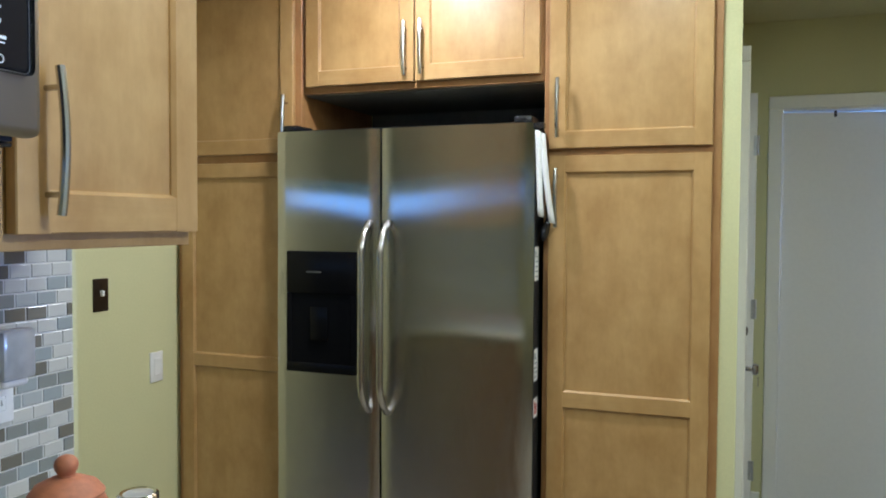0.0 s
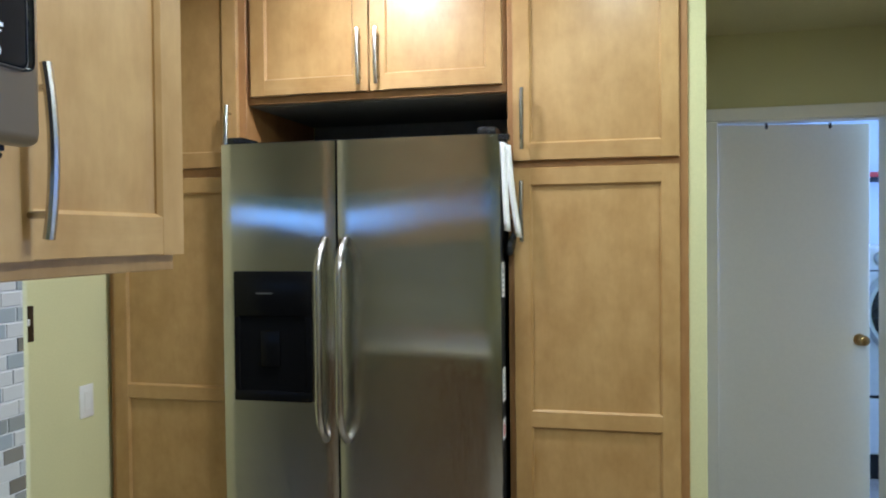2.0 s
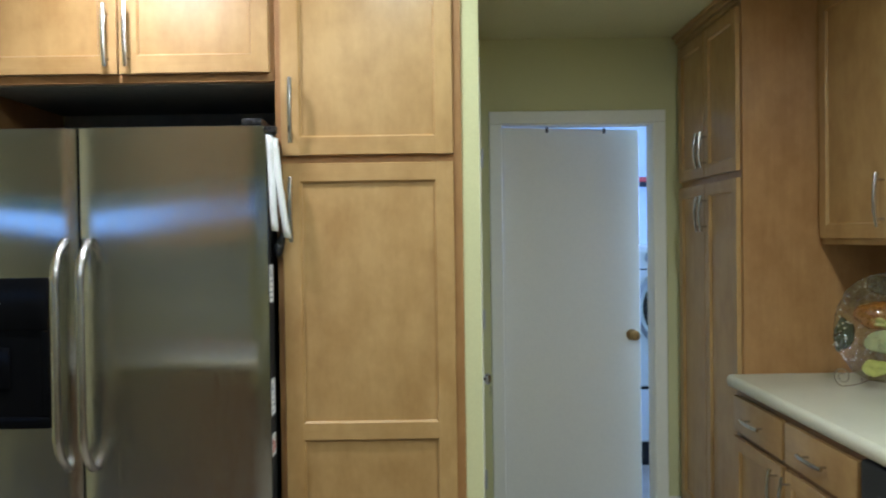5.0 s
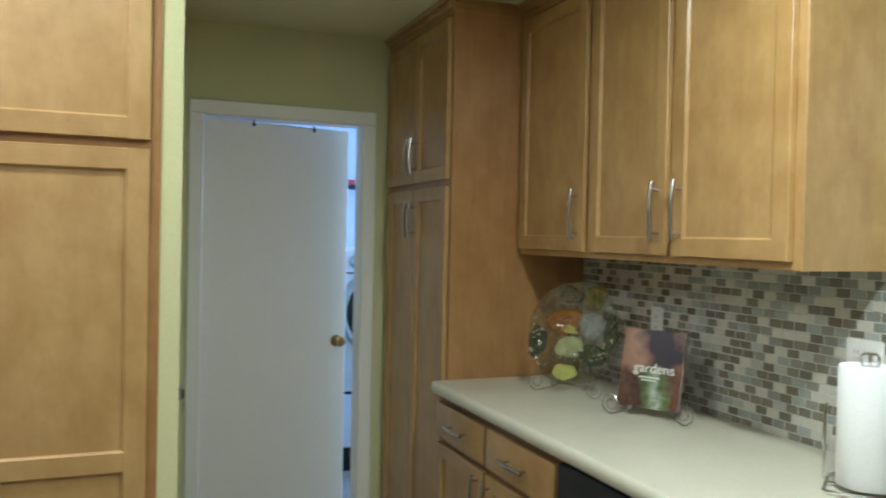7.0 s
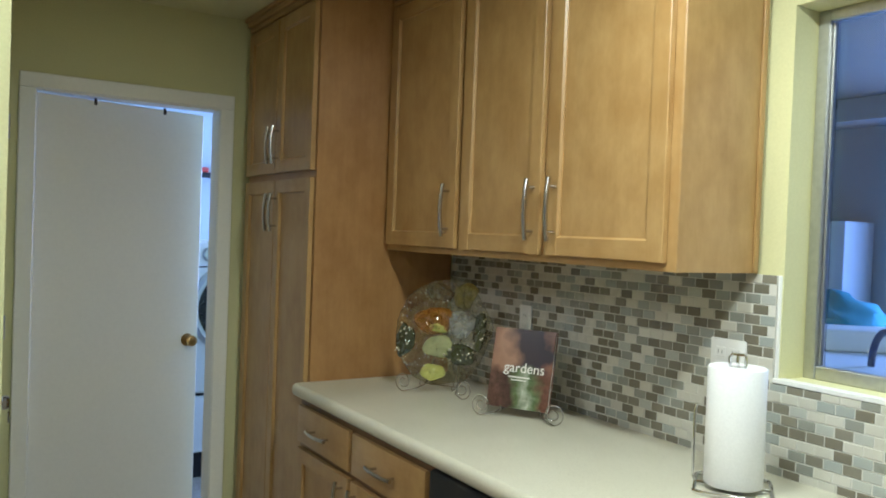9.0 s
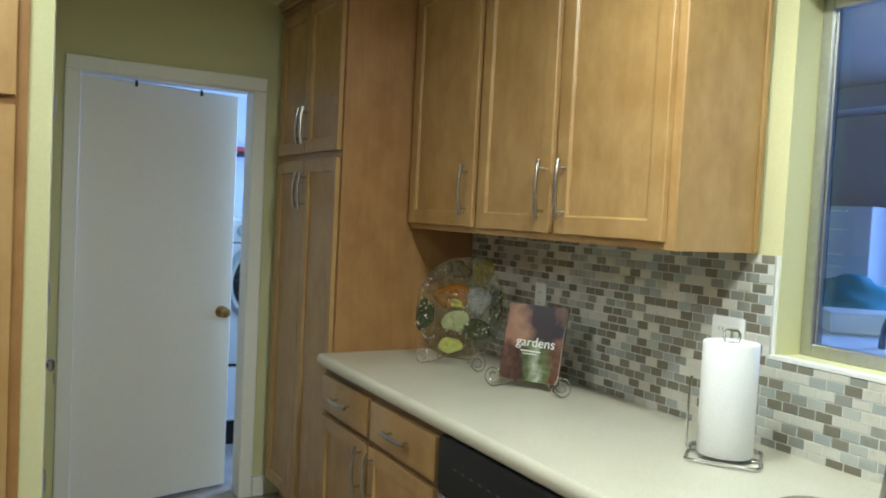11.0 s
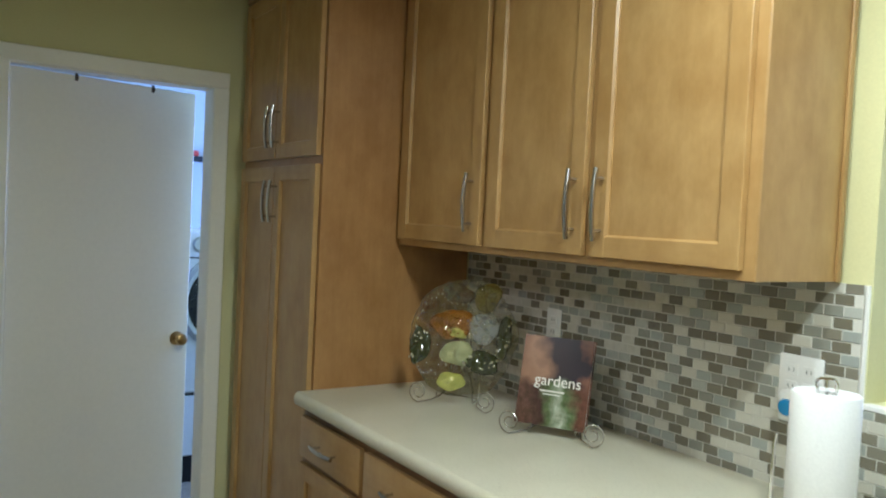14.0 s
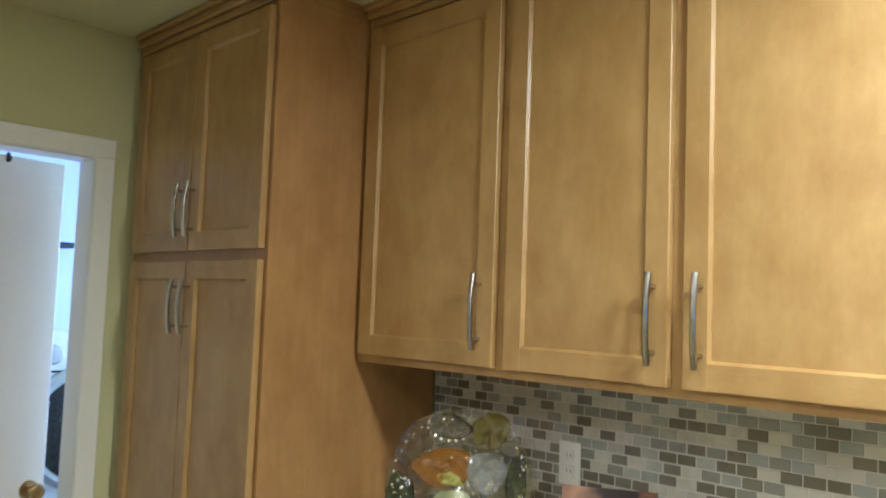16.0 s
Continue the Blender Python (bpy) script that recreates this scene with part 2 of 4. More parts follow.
# ---- mesh helpers ----


def box(bm, x0, x1, y0, y1, z0, z1, bevel=0.0, seg=1):
    r = bmesh.ops.create_cube(bm, size=1.0)
    vs = r["verts"]
    for v in vs:
        v.co = (x0 + (v.co.x + 0.5) * (x1 - x0), y0 + (v.co.y + 0.5) * (y1 - y0), z0 + (v.co.z + 0.5) * (z1 - z0))
    if bevel:
        es = list({e for v in vs for e in v.link_edges})
        bmesh.ops.bevel(bm, geom=es, offset=bevel, segments=seg, affect="EDGES", profile=0.5)
    return bm


def boxes(*dims, bevel=0.0, seg=1):
    bm = bmesh.new()
    for d in dims:
        box(bm, *d, bevel=bevel, seg=seg)
    return bm


def tube(points, radius, sides=8, flat=1.0, closed=False, bm=None):
    """A round or flattened bar swept along points."""
    bm = bm or bmesh.new()
    pts = [Vector(p) for p in points]
    rings, up = [], None
    for i, p in enumerate(pts):
        a = pts[i - 1] if i or closed else p
        c = pts[(i + 1) % len(pts)] if i < len(pts) - 1 or closed else p
        d = (c - a).normalized()
        if up is None:
            up = d.orthogonal().normalized()
        up = (up - d * up.dot(d)).normalized()
        side = d.cross(up)
        rings.append([bm.verts.new(p + (up * math.cos(k * math.tau / sides) + side * math.sin(k * math.tau / sides) * flat) * radius) for k in range(sides)])
    n = len(rings)
    for i in range(n if closed else n - 1):
        a, c = rings[i], rings[(i + 1) % n]
        for k in range(sides):
            bm.faces.new((a[k], a[(k + 1) % sides], c[(k + 1) % sides], c[k]))
    if not closed:
        bm.faces.new(list(reversed(rings[0])))
        bm.faces.new(rings[-1])
    return bm


def lathe(profile, sides=40, bm=None, centre=(0, 0)):
    bm = bm or bmesh.new()
    rings = []
    for r, z in profile:
        rings.append([bm.verts.new((centre[0] + r * math.cos(k * math.tau / sides), centre[1] + r * math.sin(k * math.tau / sides), z)) for k in range(sides)])
    for a, c in zip(rings, rings[1:]):
        for k in range(sides):
            bm.faces.new((a[k], a[(k + 1) % sides], c[(k + 1) % sides], c[k]))
    bm.faces.new(list(reversed(rings[0])))
    bm.faces.new(rings[-1])
    return bm


def mesh_of(name, bm, material):
    bmesh.ops.recalc_face_normals(bm, faces=bm.faces)
    me = bpy.data.meshes.new(name)
    bm.to_mesh(me)
    bm.free()
    me.materials.append(material)
    me.polygons.foreach_set("use_smooth", [True] * len(me.polygons))
    me.set_sharp_from_angle(angle=radians(32))
    return me


def part(name, bm, material, parent, label="", m=None):
    ob = new(name, mesh_of(name, bm, material))
    ob.parent = parent
    if m is not None:
        ob.matrix_basis = m
    return tagged(ob, label)


def thing(name, label, category, m=None, group="", kind=""):
    ob = new(name)
    ob.empty_display_size = 0.05
    ob.matrix_basis = m or Matrix()
    return tagged(ob, label, category, group, kind)


def solid(name, bm, material, label, category, kind="", group=""):
    return tagged(new(name, mesh_of(name, bm, material)), label, category, group, kind)


def letters(text, size, material, parent, m, name="lettering"):
    cu = bpy.data.curves.new(name, "FONT")
    cu.body, cu.size, cu.extrude, cu.align_x = text, size, 0.0004, "CENTER"
    tmp = bpy.data.objects.new(name, cu)
    scene.collection.objects.link(tmp)
    me = bpy.data.meshes.new_from_object(tmp.evaluated_get(bpy.context.evaluated_depsgraph_get()))
    bpy.data.objects.remove(tmp)
    me.materials.clear()
    me.materials.append(material)
    ob = new(name, me)
    ob.parent, ob.matrix_basis = parent, m
    return ob


# ---- setting ----
CEILING = 2.43
XR, XT = 1.615, 1.605          # right wall, face of its tiles
YD = 4.15                      # wall with the white door


def structure(name, bm, material, label):
    return solid(name, bm, material, label, name.split("_")[0], "structure")


structure("floor", boxes((-5.6, 5.2, -2.7, 6.4, -0.1, 0.0)), FLOOR, "mottled beige hard floor running through the kitchen")
structure("ceiling", boxes((-5.6, 5.2, -2.7, 6.4, CEILING, CEILING + 0.1)), CEIL, "pale yellow painted flat ceiling")

WY0, WY1, WZ0, WZ1 = 0.45, 1.717, 1.116, 2.085   # kitchen window opening
structure("wall_east", boxes(
    (XR, 1.745, -2.6, WY0, 0, CEILING), (XR, 1.745, WY1, YD + 0.12, 0, CEILING),
    (XR, 1.745, WY0, WY1, 0, WZ0), (XR, 1.745, WY0, WY1, WZ1, CEILING)), WALL, "yellow painted kitchen wall with a recessed window opening")
DX0, DX1, DZ = 0.071, 0.852, 2.005
structure("wall_north", boxes(
    (-0.17, DX0, YD, YD + 0.12, 0, CEILING), (DX1, XR, YD, YD + 0.12, 0, CEILING), (DX0, DX1, YD, YD + 0.12, DZ, CEILING)),
    WALL, "yellow painted wall around the white door")
structure("wall_hall", boxes((-0.168, -0.115, 2.502, 3.05, 0, CEILING), (-0.168, -0.115, 3.05, YD, 2.10, CEILING), (-0.168, -0.115, 3.881, YD, 0, 2.10)),
          WALL, "yellow painted hall wall beside the pantry cabinet")
structure("wall_fridge_alcove", boxes((-2.3, -0.17, 3.10, 3.2, 0, CEILING)), WALL, "yellow wall behind the refrigerator and pantry cabinets")
structure("wall_west", boxes((-2.3, -2.2, 1.5, 3.1, 0, CEILING)), WALL, "pale yellow wall with light switches beside the pantry")
structure("wall_partition", boxes((-1.52, -1.41, -0.16, 1.19, 0, CEILING)), WALL, "yellow partition wall behind the microwave and cabinet")
structure("wall_dining_north", boxes((-5.6, -2.3, 1.5, 1.6, 0, CEILING)), WALL, "plain yellow dining room wall")
structure("wall_dining_west", boxes((-5.7, -5.6, -2.7, 1.6, 0, CEILING)), WALL, "plain yellow dining room wall")
structure("wall_south", boxes(
    (-5.6, -5.25, -2.7, -2.6, 0, CEILING), (1.3, 1.745, -2.7, -2.6, 0, CEILING),
    (-5.25, 1.3, -2.7, -2.6, 0, 1.46), (-5.25, 1.3, -2.7, -2.6, 1.90, CEILING)), WALL, "yellow wall with a long low window")
window_s = thing("window_2", "long low window with a thin white frame facing the yard", "window", kind="structure")
part("window_frame", boxes((-5.25, -5.21, -2.635, -2.60, 1.46, 1.90), (1.26, 1.30, -2.635, -2.60, 1.46, 1.90), (-5.2095, 1.2595, -2.635, -2.60, 1.46, 1.488), (-5.2095, 1.2595, -2.635, -2.60, 1.878, 1.90)), ALU, window_s)
for rz in (1.528, 1.722):
    part("glazing_bar", boxes((-5.2095, 1.2595, -2.63, -2.61, rz, rz + 0.013)), ALU, window_s, "thin level glazing bar")
# rooms beyond
structure("wall_laundry", boxes((2.55, 2.65, YD + 0.12, 4.4, 0, CEILING), (2.55, 2.65, 5.4, 6.3, 0, CEILING), (2.55, 2.65, 4.4, 5.4, 0, 1.1), (2.55, 2.65, 4.4, 5.4, 2.1, CEILING),
                                (-0.27, 2.65, 6.3, 6.4, 0, CEILING), (-0.27, -0.17, YD, 6.4, 0, CEILING)), BLUEWALL, "pale laundry room wall lit by daylight")
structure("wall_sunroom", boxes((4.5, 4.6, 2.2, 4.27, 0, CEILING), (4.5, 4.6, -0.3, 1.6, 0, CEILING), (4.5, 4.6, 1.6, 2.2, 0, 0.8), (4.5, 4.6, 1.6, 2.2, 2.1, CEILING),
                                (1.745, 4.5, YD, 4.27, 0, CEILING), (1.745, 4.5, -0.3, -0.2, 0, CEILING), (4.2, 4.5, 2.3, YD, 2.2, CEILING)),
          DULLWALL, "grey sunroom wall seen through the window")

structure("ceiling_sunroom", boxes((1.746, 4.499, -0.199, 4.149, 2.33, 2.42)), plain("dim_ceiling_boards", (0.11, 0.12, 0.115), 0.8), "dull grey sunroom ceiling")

# white door: casing, jamb, slab
door = thing("door_1", "white flush door standing slightly ajar in a white casing", "door", pose(0.078, YD + 0.05, 0, 0, 0, 13), kind="structure")
part("slab", boxes((-0.005, 0.752, -0.035, 0.0, 0.012, 1.988), bevel=0.003), WHITE, door, "white painted flush door slab")
knob = part("door_knob", lathe([(0.030, 0), (0.030, 0.005), (0.012, 0.008), (0.011, 0.028), (0.021, 0.034), (0.0265, 0.045), (0.024, 0.058), (0.012, 0.064)], 28), BRASS, door,
            "worn brass round knob", pose(0.698, -0.035, 0.905, 90))
for hx in (0.235, 0.552):
    h = boxes((hx - 0.006, hx + 0.006, -0.0385, -0.0355, 1.965, 1.9955), bevel=0.001)
    tube([(hx, -0.037, 1.972), (hx, -0.048, 1.968), (hx, -0.053, 1.975), (hx, -0.050, 1.983)], 0.0028, 6, bm=h)
    part("door_hook", h, BRONZE, door, "small dark over-door hook")


def casing(name, x0, x1, z1, w, y, label):
    bm = bmesh.new()
    for a, b_ in ((x0 - w, x0), (x1, x1 + w)):
        box(bm, a, b_, y - 0.017, y, 0, z1, bevel=0.004)
    box(bm, x0 - w, x1 + w, y - 0.0175, y, z1, z1 + w, bevel=0.004)
    return structure(name, bm, WHITE, label)


casing("trim_door_casing", DX0 + 0.007, DX1 - 0.012, 2.0, 0.065, YD, "white painted flat door casing")
structure("trim_door_jamb", boxes((DX0, DX0 + 0.010, YD, YD + 0.118, 0, DZ - 0.01), (DX1 - 0.012, DX1, YD, YD + 0.118, 0, DZ - 0.01), (DX0, DX1, YD, YD + 0.118, DZ - 0.01, DZ)),
          WHITE, "white painted door jamb")
structure("baseboard", boxes((0.907, 0.972, YD - 0.014, YD, 0, 0.10), (-0.12, 0.003, YD - 0.014, YD, 0, 0.10), bevel=0.003), WHITE, "white painted baseboard beside the door")

# closed door in the hall's side wall, seen almost edge-on
side = thing("door_2", "white side door with steel hinges and a nickel knob", "door", kind="structure")
part("slab", boxes((-0.150, -0.108, 3.112, 3.82, 0.01, 2.03), bevel=0.002), WHITE, side)
part("frame", boxes((-0.168, -0.084, 3.052, 3.11, 0, 2.04), (-0.168, -0.044, 3.822, 3.88, 0, 2.04), (-0.168, -0.084, 3.052, 3.88, 2.041, 2.098), bevel=0.003), WHITE, side, "white painted casing")
for hz in (0.255, 1.005, 1.755):
    hb = boxes((-0.058, -0.0435, 3.8165, 3.8215, hz, hz + 0.09), bevel=0.001)
    tube([(-0.040, 3.818, hz), (-0.040, 3.818, hz + 0.09)], 0.006, 8, bm=hb)
    part("hinge", hb, ALU, side, "steel butt hinge")
kb = part("door_knob", lathe([(0.030, 0), (0.030, 0.006), (0.011, 0.010), (0.010, 0.054), (0.024, 0.062), (0.027, 0.074), (0.020, 0.084)], 24), NICKEL, side, "satin nickel knob", pose(-0.108, 3.66, 0.80, 0, 90))
part("key_ring", tube([(0.0, 0.014 * math.cos(a * math.tau / 14), 0.022 * math.sin(a * math.tau / 14)) for a in range(14)], 0.0018, 6, closed=True), NICKEL, side, "hanging key ring", pose(-0.025, 3.66, 0.745))
part("deadbolt", lathe([(0.026, 0), (0.026, 0.020), (0.020, 0.034), (0.010, 0.038)], 24), BRONZE, side, "dark deadbolt rosette", pose(-0.108, 3.66, 0.97, 0, 90))

# kitchen window
window = thing("window_1", "aluminium sliding window set deep in a yellow reveal", "window", kind="structure")
FX0, FX1 = 1.712, 1.742
part("window_frame", boxes((FX0, FX1, WY1 - 0.034, WY1, WZ0, WZ1), (FX0, FX1, WY0, WY0 + 0.034, WZ0, WZ1), (FX0, FX1, WY0 + 0.0345, WY1 - 0.0345, WZ0, WZ0 + 0.036), (FX0, FX1, WY0 + 0.0345, WY1 - 0.0345, WZ1 - 0.03, WZ1),
                           bevel=0.003), ALU, window, "pale aluminium frame")
part("sash_rail", boxes((FX0 + 0.012, FX1 - 0.003, WY1 - 0.042, WY1 - 0.0345, WZ0 + 0.0365, WZ1 - 0.0305), (FX0 + 0.012, FX1 - 0.003, 1.05, 1.09, WZ0 + 0.0365, WZ1 - 0.0305), bevel=0.002), ALU, window)
pane = part("pane", boxes((1.728, 1.732, WY0 + 0.034, WY1 - 0.05, WZ0 + 0.036, WZ1 - 0.03)), PANE, window, "clear window glass")
pane.visible_shadow = False
structure("trim_tile_edge", boxes((XR - 0.006, XR + 0.004, WY1 + 0.003, WY1 + 0.013, WZ0, 1.386), (XR - 0.012, XR + 0.02, WY0, WY1 + 0.013, WZ0 - 0.010, WZ0 + 0.003), bevel=0.002),
          PLASTIC, "cream tile edge strip round the window")

# ---- cabinets ----


def bow_handle(parent, length, m, name="handle"):
    """Arched flat bar on two posts; local z along the bar, -y outward."""
    n, h = 14, length / 2
    pts = [(0, -0.026 - 0.009 * (1 - (2 * i / n - 1) ** 2), -h + length * i / n) for i in range(n + 1)]
    bm = tube(pts, 0.0070, 10)
    for s in (-1, 1):
        tube([(0, 0.0, s * h * 0.72), (0, -0.030, s * h * 0.72)], 0.0045, 8, bm=bm)
    return part(name, bm, NICKEL, parent, "satin nickel bow handle", m)


def frame_bar(a, b_, z0, z1, y, t, lie, inner, cut=0.007):
    """One bar of a door frame: long edges eased, the edges towards the panel chamfered. inner: which of its sides face a panel."""
    bm = bmesh.new()
    lo, hi = (z0, z1) if lie else (a, b_)
    ease = 0.0022
    c0, c1 = (cut if -1 in inner else ease), (cut if 1 in inner else ease)
    prof = [(lo, y + t), (lo, y + c0), (lo + c0 * 0.8, y), (hi - c1 * 0.8, y), (hi, y + c1), (hi, y + t)]
    ends = []
    for e in ((a, b_) if lie else (z0, z1)):
        ends.append([bm.verts.new((e, q, p) if lie else (p, q, e)) for p, q in prof])
    n = len(prof)
    for k in range(n):
        bm.faces.new((ends[0][k], ends[0][(k + 1) % n], ends[1][(k + 1) % n], ends[1][k]))
    bm.faces.new(ends[0])
    bm.faces.new(list(reversed(ends[1])))
    return bm


def shaker(parent, x0, x1, z0, z1, y=-0.020, handle=None, rails=(), stile=0.058, t=0.019, name="door"):
    """Framed door in local xz, its face at y."""
    d = part(name, boxes((x0 + stile - 0.004, x1 - stile + 0.004, y + 0.011, y + t - 0.002, z0 + stile - 0.004, z1 - stile + 0.004)), WOOD_V, parent)
    part("stile", frame_bar(x0, x0 + stile, z0, z1, y, t, False, (1,)), WOOD_V, d)
    part("stile", frame_bar(x1 - stile, x1, z0, z1, y, t, False, (-1,)), WOOD_V, d)
    for a, b_, inner in [(z0, z0 + stile, (1,)), (z1 - stile, z1, (-1,))] + [(p, q, (-1, 1)) for p, q in rails]:
        part("rail", frame_bar(x0 + stile - 0.0052, x1 - stile + 0.0052, a, b_, y + 0.0006, t - 0.0012, True, inner), WOOD_H, d)
    if handle:
        hx, hz, ln, lie = handle
        bow_handle(d, ln, pose(hx, y, hz) @ (pose(0, 0, 0, 0, 90) if lie else Matrix()))
    return d


def cabinet(name, label, m, w, depth, z0, z1, group="", toe=0.0, shell=None):
    c = thing(name, label, "cabinet", m, group)
    if shell is None:
        bm = boxes((0, w, 0, depth, z0 + toe, z1), bevel=0.0015)
        if toe:
            box(bm, 0.0, w, 0.06, depth, z0, z0 + toe)
    else:
        bm = boxes(*shell, bevel=0.0015)
    part("body", bm, {"wall_cabinet": WOOD_V, "base_cabinet": WOOD_FRAME_SHADED}.get(name, WOOD_SIDE), c)
    return c


def crown(parent, dims):
    bm = bmesh.new()
    for x0, x1, y0, y1 in dims:
        for k, (o, a, b_) in enumerate(((0.010, 0.0, 0.35), (0.024, 0.35, 0.7), (0.038, 0.7, 1.0))):
            z0, z1 = 2.362, CEILING - 0.002
            box(bm, x0, x1, y0 - o, y1, z0 + (z1 - z0) * a, z0 + (z1 - z0) * b_, bevel=0.004)
    part("crown", bm, WOOD_H, parent, "crown moulding up to the ceiling")


NORTH = lambda x, y: pose(x, y, 0)
EAST = lambda x, y: pose(x, y, 0, 0, 0, -90)
WEST = lambda x, y: pose(x, y, 0, 0, 0, 90)
G = "maple kitchen cabinets"

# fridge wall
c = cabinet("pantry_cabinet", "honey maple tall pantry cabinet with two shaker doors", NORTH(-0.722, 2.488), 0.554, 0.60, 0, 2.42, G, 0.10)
shaker(c, 0.020, 0.527, 1.686, 2.345, -0.021, (0.052, 1.815, 0.19, False))
shaker(c, 0.020, 0.527, 0.115, 1.662, -0.021, (0.049, 1.525, 0.19, False), [(0.836, 0.895)])
crown(c, [(0, 0.554, 0, 0.02)])
c = cabinet("pantry_cabinet", "honey maple tall pantry cabinet between refrigerator and wall", NORTH(-2.19, 2.488), 0.555, 0.60, 0, 2.42, G, 0.10)
shaker(c, 0.030, 0.529, 1.695, 2.345, -0.021, (0.505, 1.81, 0.19, False))
shaker(c, 0.030, 0.529, 0.115, 1.663, -0.021, (0.505, 1.525, 0.19, False), [(0.875, 0.932)])
crown(c, [(0, 0.555, 0, 0.02)])
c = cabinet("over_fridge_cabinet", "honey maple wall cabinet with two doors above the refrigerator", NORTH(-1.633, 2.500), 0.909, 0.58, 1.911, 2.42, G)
# two dark panels added to hold the alcove's shade in their colour
part("shade_panel", boxes((0.002, 0.907, 0.585, 0.598, 0.02, 1.909)), VOID, c, "added dark panel painting in the shade behind the refrigerator")
part("underside", boxes((0.002, 0.907, 0.016, 0.578, 1.9065, 1.9105)), VOID, c, "added dark panel painting in the shade under the cabinet")
shaker(c, 0.019, 0.446, 1.936, 2.345, -0.021, (0.419, 2.045, 0.185, False))
shaker(c, 0.452, 0.895, 1.936, 2.345, -0.021, (0.481, 2.045, 0.185, False))
crown(c, [(0, 0.909, 0, 0.02)])

# right wall: tall cabinet, wall cabinets, base units
c = cabinet("pantry_cabinet", "honey maple tall pantry cabinet with paired shaker doors", EAST(0.975, 4.105), 0.805, 0.63, 0, 2.42, G, 0.10)
for a, b_, hx in ((0.018, 0.399, 0.372), (0.405, 0.790, 0.432)):
    shaker(c, a, b_, 1.690, 2.345, -0.021, (hx, 1.81, 0.16, False))
    shaker(c, a, b_, 0.115, 1.660, -0.021, (hx, 1.525, 0.16, False))
crown(c, [(-0.02, 0.805, 0, 0.63)])
c = cabinet("wall_cabinet", "honey maple wall cabinet with three shaker doors", EAST(1.292, 3.298), 1.505, 0.31, 1.388, 2.42, G)
shaker(c, 0.020, 0.524, 1.411, 2.352, -0.021, (0.484, 1.545, 0.185, False))
shaker(c, 0.560, 0.990, 1.411, 2.352, -0.021, (0.960, 1.545, 0.185, False))
shaker(c, 1.022, 1.477, 1.411, 2.352, -0.021, (1.062, 1.545, 0.185, False))
crown(c, [(0, 1.505, 0, 0.31)])
part("face_frame_edge", boxes((1.5052, 1.5082, 0.0, 0.020, 1.388, 2.362), bevel=0.001), WOOD_V, c, "pale edge of the face frame")
part("scribe_moulding", boxes((1.5052, 1.5135, 0.292, 0.310, 1.388, 2.362), bevel=0.003, seg=2), WOOD_V, c, "narrow scribe moulding along the wall")
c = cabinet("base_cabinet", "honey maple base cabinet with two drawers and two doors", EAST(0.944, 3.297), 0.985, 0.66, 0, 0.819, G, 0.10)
for a, b_, hx in ((0.018, 0.464, 0.430), (0.489, 0.962, 0.530)):
    dw_front = part("drawer_front", boxes((a, b_, -0.021, -0.002, 0.653, 0.792), bevel=0.004, seg=2), WOOD_H, c)
    bow_handle(dw_front, 0.16, pose((a + b_) / 2, -0.021, 0.722, 0, 90))
    shaker(c, a, b_, 0.115, 0.630, -0.021, (hx, 0.530, 0.17, False))
c = cabinet("base_cabinet", "honey maple sink base cabinet with two doors", EAST(0.944, 1.70), 1.10, 0.66, 0, 0.64, G, 0.10)
shaker(c, 0.02, 0.545, 0.115, 0.625, -0.021, (0.50, 0.54, 0.17, False))
shaker(c, 0.555, 1.08, 0.115, 0.625, -0.021, (0.60, 0.54, 0.17, False))

# left wall: cabinet beside the microwave, base unit
c = cabinet("wall_cabinet", "honey maple wall cabinet with a shaker door beside the microwave", WEST(-1.040, 0.642), 0.440, 0.365, 1.404, 2.42, G)
shaker(c, 0.058, 0.438, 1.428, 2.345, -0.021, (0.108, 1.556, 0.205, False), stile=0.062)
crown(c, [(0, 0.44, 0, 0.365)])
c = cabinet("wall_cabinet", "honey maple short wall cabinet above the microwave", WEST(-1.040, -0.12), 0.758, 0.365, 1.98, 2.42, G)
shaker(c, 0.02, 0.376, 2.0, 2.345, -0.021)
shaker(c, 0.382, 0.738, 2.0, 2.345, -0.021)
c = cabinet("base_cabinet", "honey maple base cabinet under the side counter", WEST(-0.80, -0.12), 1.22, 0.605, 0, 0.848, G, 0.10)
shaker(c, 0.02, 0.60, 0.115, 0.82, -0.021)
shaker(c, 0.62, 1.20, 0.115, 0.82, -0.021)

# ---- worktops and sink ----


def rounded(x0, x1, y0, y1, r, n=10):
    out = []
    for cx, cy, a0 in ((x1 - r, y1 - r, 0), (x0 + r, y1 - r, 90), (x0 + r, y0 + r, 180), (x1 - r, y0 + r, 270)):
        for i in range(n + 1):
            a = radians(a0 + 90 * i / n)
            out.append((cx + r * math.cos(a), cy + r * math.sin(a)))
    return out


ZC, ZW = 0.870, 0.890          # long worktop, side worktop
SX0, SX1, SY0, SY1, SR = 0.945, 1.395, 0.66, 1.425, 0.085


